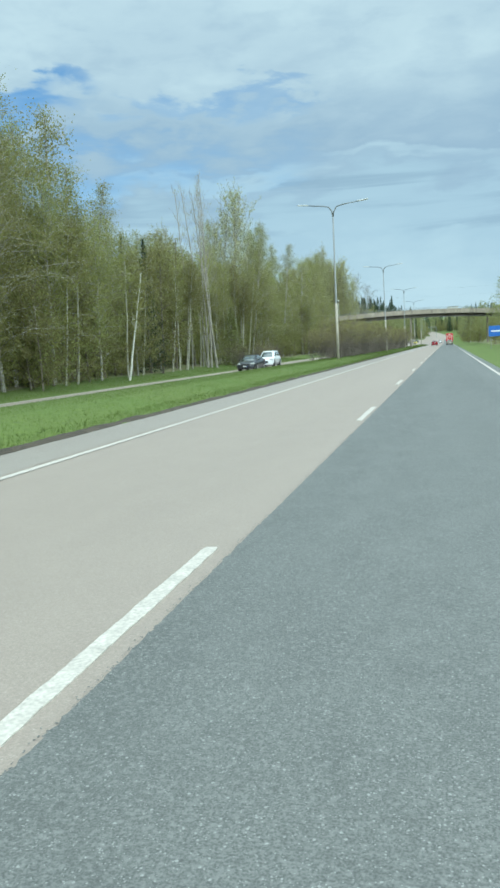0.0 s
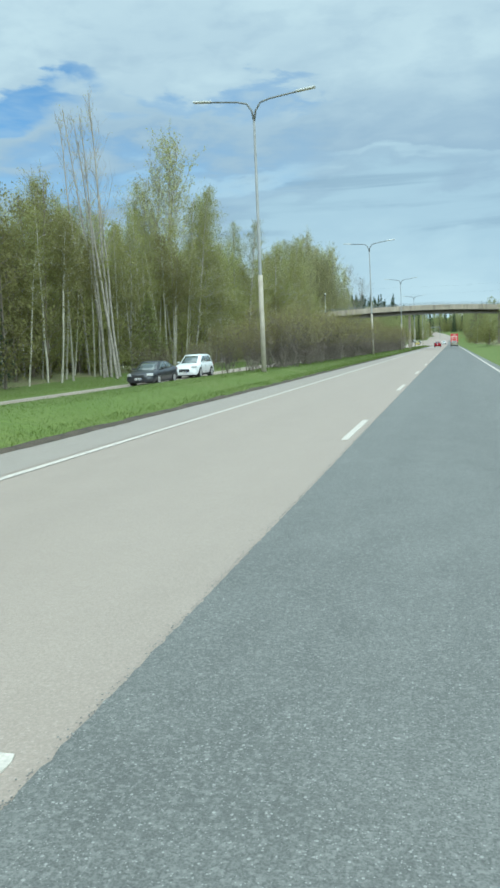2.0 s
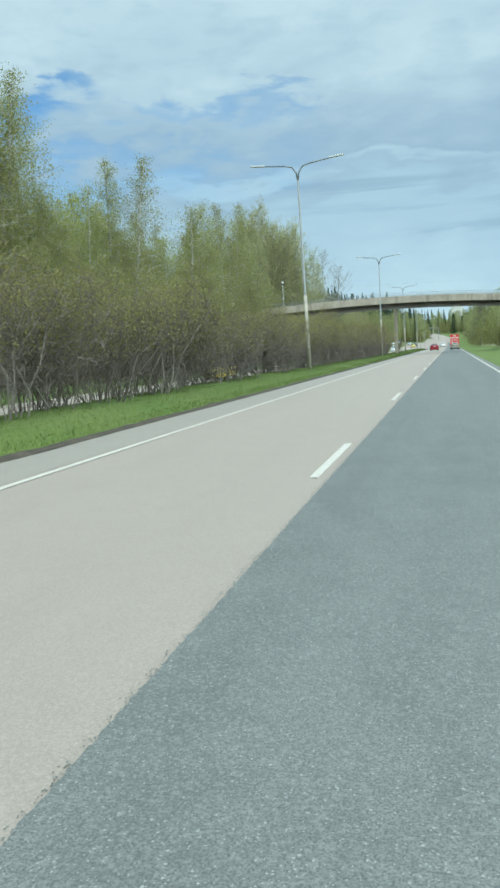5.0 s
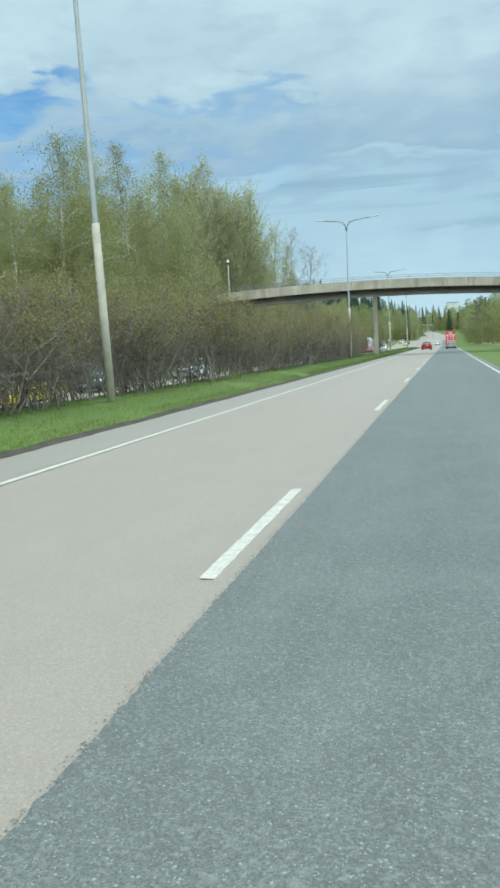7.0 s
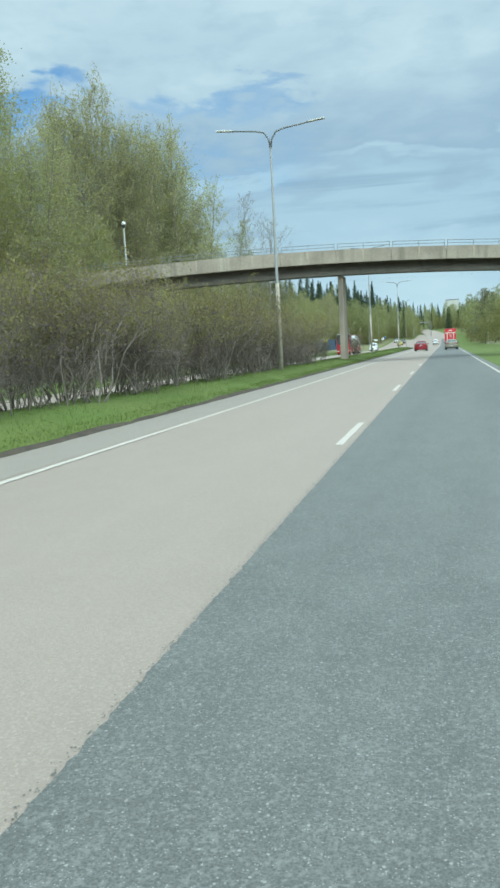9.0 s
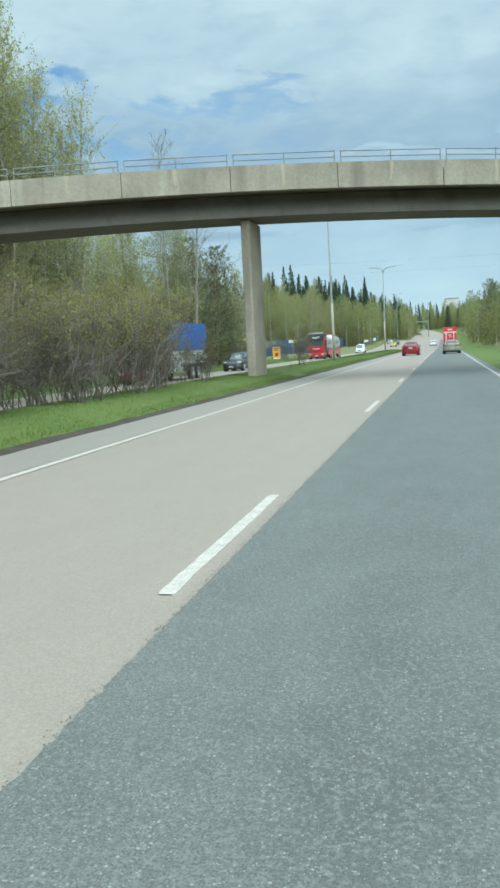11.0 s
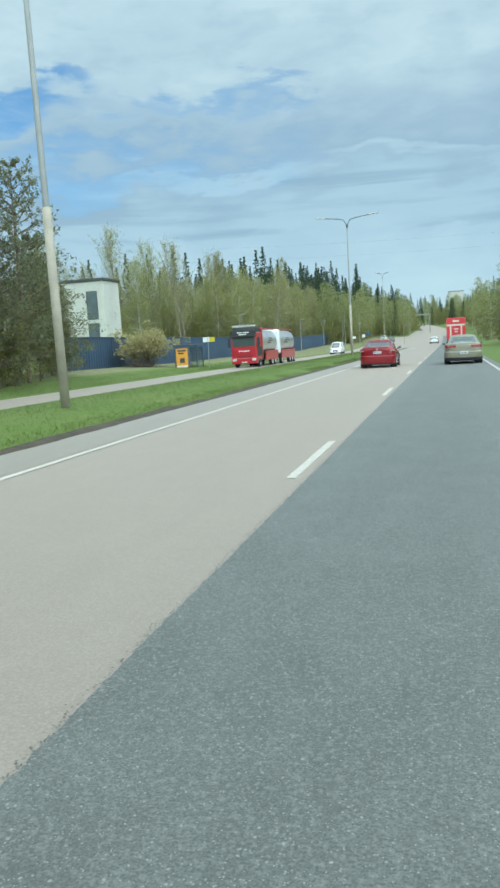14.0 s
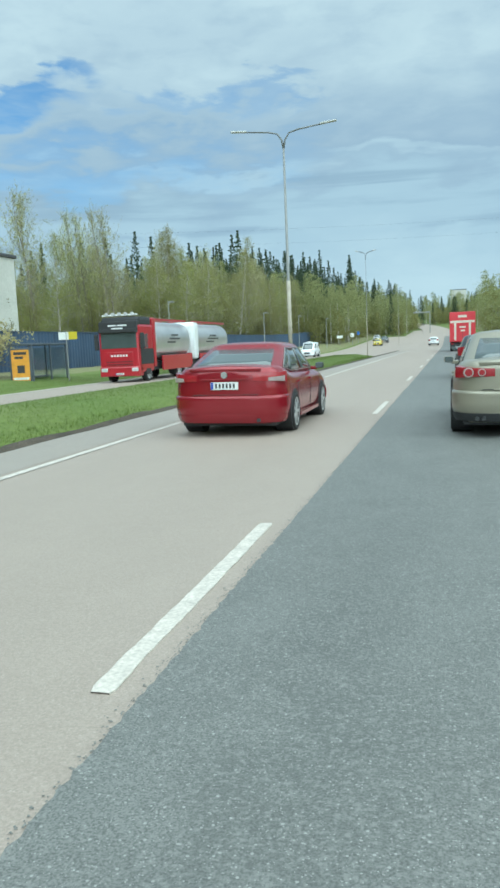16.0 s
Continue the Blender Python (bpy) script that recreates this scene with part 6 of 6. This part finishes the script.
# ---------- far woods ----------
def thin_out(me, step):
    """Corners of a crown with every step-th leaf, each the larger for it."""
    n = len(me.polygons)
    co = np.empty(len(me.vertices) * 3)
    me.vertices.foreach_get("co", co)
    co = co.reshape(n, 3, 3)[::step]
    mid = co.mean(1, keepdims=True)
    return mid + (co - mid) * math.sqrt(step) * 0.95


def far_wood(name, label, places, meshes, step, mat, bark):
    vs, tv, tf = [], [], []
    rng = np.random.default_rng(77)
    lots = [thin_out(m[1], step) for m in meshes]
    h0 = min(float(c[..., 2].max()) for c in lots)
    for x, y, s in places:
        c = lots[int(rng.integers(len(lots)))]
        t = rng.uniform(0, 6.28)
        rot = np.array([[math.cos(t), -math.sin(t), 0], [math.sin(t), math.cos(t), 0], [0, 0, 1]])
        z = land(x, y)
        vs.append((c @ rot.T) * s + np.array([x, y, z]))
        limb(tv, tf, [(x, y, z - 0.4), (x, y, z + 0.4 * h0 * s), (x, y, z + 0.75 * h0 * s)], [0.14 * s, 0.10 * s, 0.03], 4)
    v = np.concatenate(vs)
    me = bpy.data.meshes.new(name)
    me.from_pydata(v.reshape(-1, 3).tolist(), [], np.arange(len(v) * 3).reshape(-1, 3).tolist())
    me.materials.append(mat)
    tagged(new(name, me), label, "wood", kind="stuff")
    tagged(new(name + "_trunks", mesh_of(name, tv, tf, bark)), label + ", its trunks", "wood", kind="stuff")


frng = np.random.default_rng(21)


def scatter(n, xr, yr, sr):
    return [(frng.uniform(*xr), frng.uniform(*yr), frng.uniform(*sr)) for _ in range(n)]


far_wood("far_birch_wood", "distant pale green birch wood on both sides of the road",
         scatter(150, (-62, -24), (405, 480), (0.78, 1.02)) + scatter(120, (-55, -16), (480, 600), (0.72, 0.98)) + scatter(120, (-70, -42), (600, 760), (0.7, 0.95)) + scatter(70, (-14, 30), (610, 740), (0.75, 0.95)) + scatter(44, (-24, -13.5), (462, 560), (0.55, 0.8)) + scatter(80, (8, 34), (280, 440), (0.55, 0.9))
         + scatter(110, (8, 50), (440, 780), (0.7, 1.0)) + scatter(60, (9, 30), (60, 280), (0.45, 0.75)), BIRCH, 15, M_LEAF_HAZED, M_BIRCH)
far_wood("far_undergrowth", "low green undergrowth along the edge of the far wood",
         scatter(90, (-36, -24), (400, 480), (0.6, 1.0)) + scatter(90, (-40, -15), (480, 600), (0.7, 1.2)) + scatter(110, (7.5, 20), (270, 780), (0.6, 1.1)) + scatter(50, (-10, 12), (600, 700), (0.8, 1.2)) + scatter(44, (-24, -13), (458, 560), (0.6, 1.0)) + scatter(60, (8, 22), (50, 280), (0.5, 0.9)), UNDER, 10, M_LEAF3, M_BARK)
far_wood("wood_depth", "dense spring trees deep in the roadside wood",
         scatter(160, (-62, -30), (14, 192), (0.74, 1.0)) + scatter(100, (-80, -40), (326, 405), (0.62, 0.82)), BIRCH, 7, M_LEAF, M_BIRCH)
far_wood("wood_depth_undergrowth", "undergrowth deep in the roadside wood",
         scatter(130, (-50, -29), (14, 192), (0.85, 1.3)) + scatter(70, (-50, -38), (326, 405), (0.8, 1.2)), UNDER, 6, M_LEAF3, M_BARK)
far_wood("far_spruce_wood", "distant dark spruce wood along the skyline",
         scatter(230, (-110, -42), (400, 640), (1.15, 1.6)) + scatter(170, (-80, 90), (790, 930), (0.8, 1.2)) + scatter(40, (16, 60), (330, 760), (0.8, 1.1)) + scatter(130, (-78, -32), (425, 560), (1.15, 1.55)) + scatter(60, (-50, -18), (520, 620), (0.9, 1.25)) + scatter(26, (-34, -22), (620, 720), (0.7, 1.0)) + scatter(46, (-13, 34), (600, 730), (0.6, 0.95)) + scatter(26, (-30, -16), (470, 600), (0.6, 0.85)) + scatter(20, (14, 34), (420, 600), (0.7, 1.0)), SPRUCE, 3, M_NEEDLE, M_BARK)
grow("pine", 8.6, 305, scale=0.95)
grow("pine", 10.0, 318, scale=1.05)

# small lamps, signs and a gantry in the distance
def park_lamp():
    ob = base("park_lamp", "short grey street lamp with one head", "street lamp", group="short lamps")
    part("mast", tubed([(0, 0, -0.2), (0, 0, 6.0)], [0.07, 0.045], 8), M_STEEL, ob)
    part("lamp_head", boxed(-0.1, 0.6, -0.1, 0.1, 5.95, 6.07, 0.03), M_STEEL, ob)
    return ob


pl = park_lamp()
pl.matrix_basis = pose(-24.5, 330, rise(330) - 0.2)
for x, y in ((-24.5, 355), (-24.5, 385), (-24.5, 415), (-27, 300)):
    copy_thing(pl, pose(x, y, land(x, y)))


def globe_lamp(x, y, z, h):
    ob = base("globe_lamp", "slim pale lamp post with a globe beside the bridge deck", "street lamp", pose(x, y, z))
    part("mast", tubed([(0, 0, -0.9), (0, 0, h - 0.25)], [0.075, 0.055], 10), M_HEAD, ob)
    part("collar", tubed([(0, 0, h - 0.42), (0, 0, h - 0.22)], [0.10, 0.14], 12), M_BLACK, ob)
    bm = bmesh.new()
    bmesh.ops.create_uvsphere(bm, u_segments=16, v_segments=10, radius=0.16)
    bmesh.ops.translate(bm, verts=bm.verts, vec=(0, 0, h - 0.08))
    part("globe", bm, M_PLATE, ob, smooth=True)
    return ob


globe_lamp(-24.3, 181.9, 7.8, 4.1)
gantry = base("sign_gantry", "grey steel gantry over the far road", "gantry", pose(0, 470, rise(470)), kind="structure")
for x in (-5.9,):
    part("post", tubed([(x, 0, -0.3), (x, 0, 6.4)], 0.14, 8), M_STEEL, gantry)
part("beam", boxed(-10.8, -5.8, -0.12, 0.12, 6.1, 6.45), M_STEEL, gantry)
M_SIGNBLUE = material("blue_sign_sheet", (0.03, 0.13, 0.5), 0.45, vary=0.05)
sign = base("road_sign", "blue direction sign on two posts by the road", "road sign", pose(6.6, 110, -0.1))
for x in (-0.7, 0.7):
    part("post", tubed([(x, 0.06, -0.2), (x, 0.06, 2.6)], 0.04, 8), M_STEEL, sign)
sp = part("sign_panel", boxed(-1.0, 1.0, -0.03, 0.03, 1.7, 3.1, 0.01), M_SIGNBLUE, sign)
part("sign_bar", boxed(-0.7, 0.5, -0.045, -0.028, 2.3, 2.5), M_PLATE, sp)

# power lines high over the far road
for k, (z, dy) in enumerate(((24.0, 0), (28.0, 6))):
    cable = base("power_line", "thin dark power line high over the road", "power line", group="power lines")
    pts = [(-90 + 12 * i, 395 + dy + 1.8 * i, z + 0.0022 * (12 * i - 90) ** 2 * 0.12) for i in range(16)]
    part("wire", tubed(pts, 0.008, 4), M_RUBBER, cable)

# small signs by the far junction
def far_sign(x, y, w, h, z, mat, label):
    ob = base("road_sign", label, "road sign", pose(x, y, land(x, y)), group="signs by the far junction")
    part("post", tubed([(0, 0.05, -0.3), (0, 0.05, z + h)], 0.04, 8), M_STEEL, ob)
    part("sign_panel", boxed(-w / 2, w / 2, -0.02, 0.02, z, z + h, 0.005), mat, ob)
    return ob


far_sign(-23.6, 398, 1.3, 0.6, 1.6, M_PLATE, "white information board on a post by the junction")
far_sign(-21.6, 404, 0.8, 0.8, 1.9, M_PLATE, "small white traffic sign on a grey post")
far_sign(-21.8, 418, 0.6, 0.8, 2.0, M_SIGNBLUE, "small blue traffic sign on a grey post")
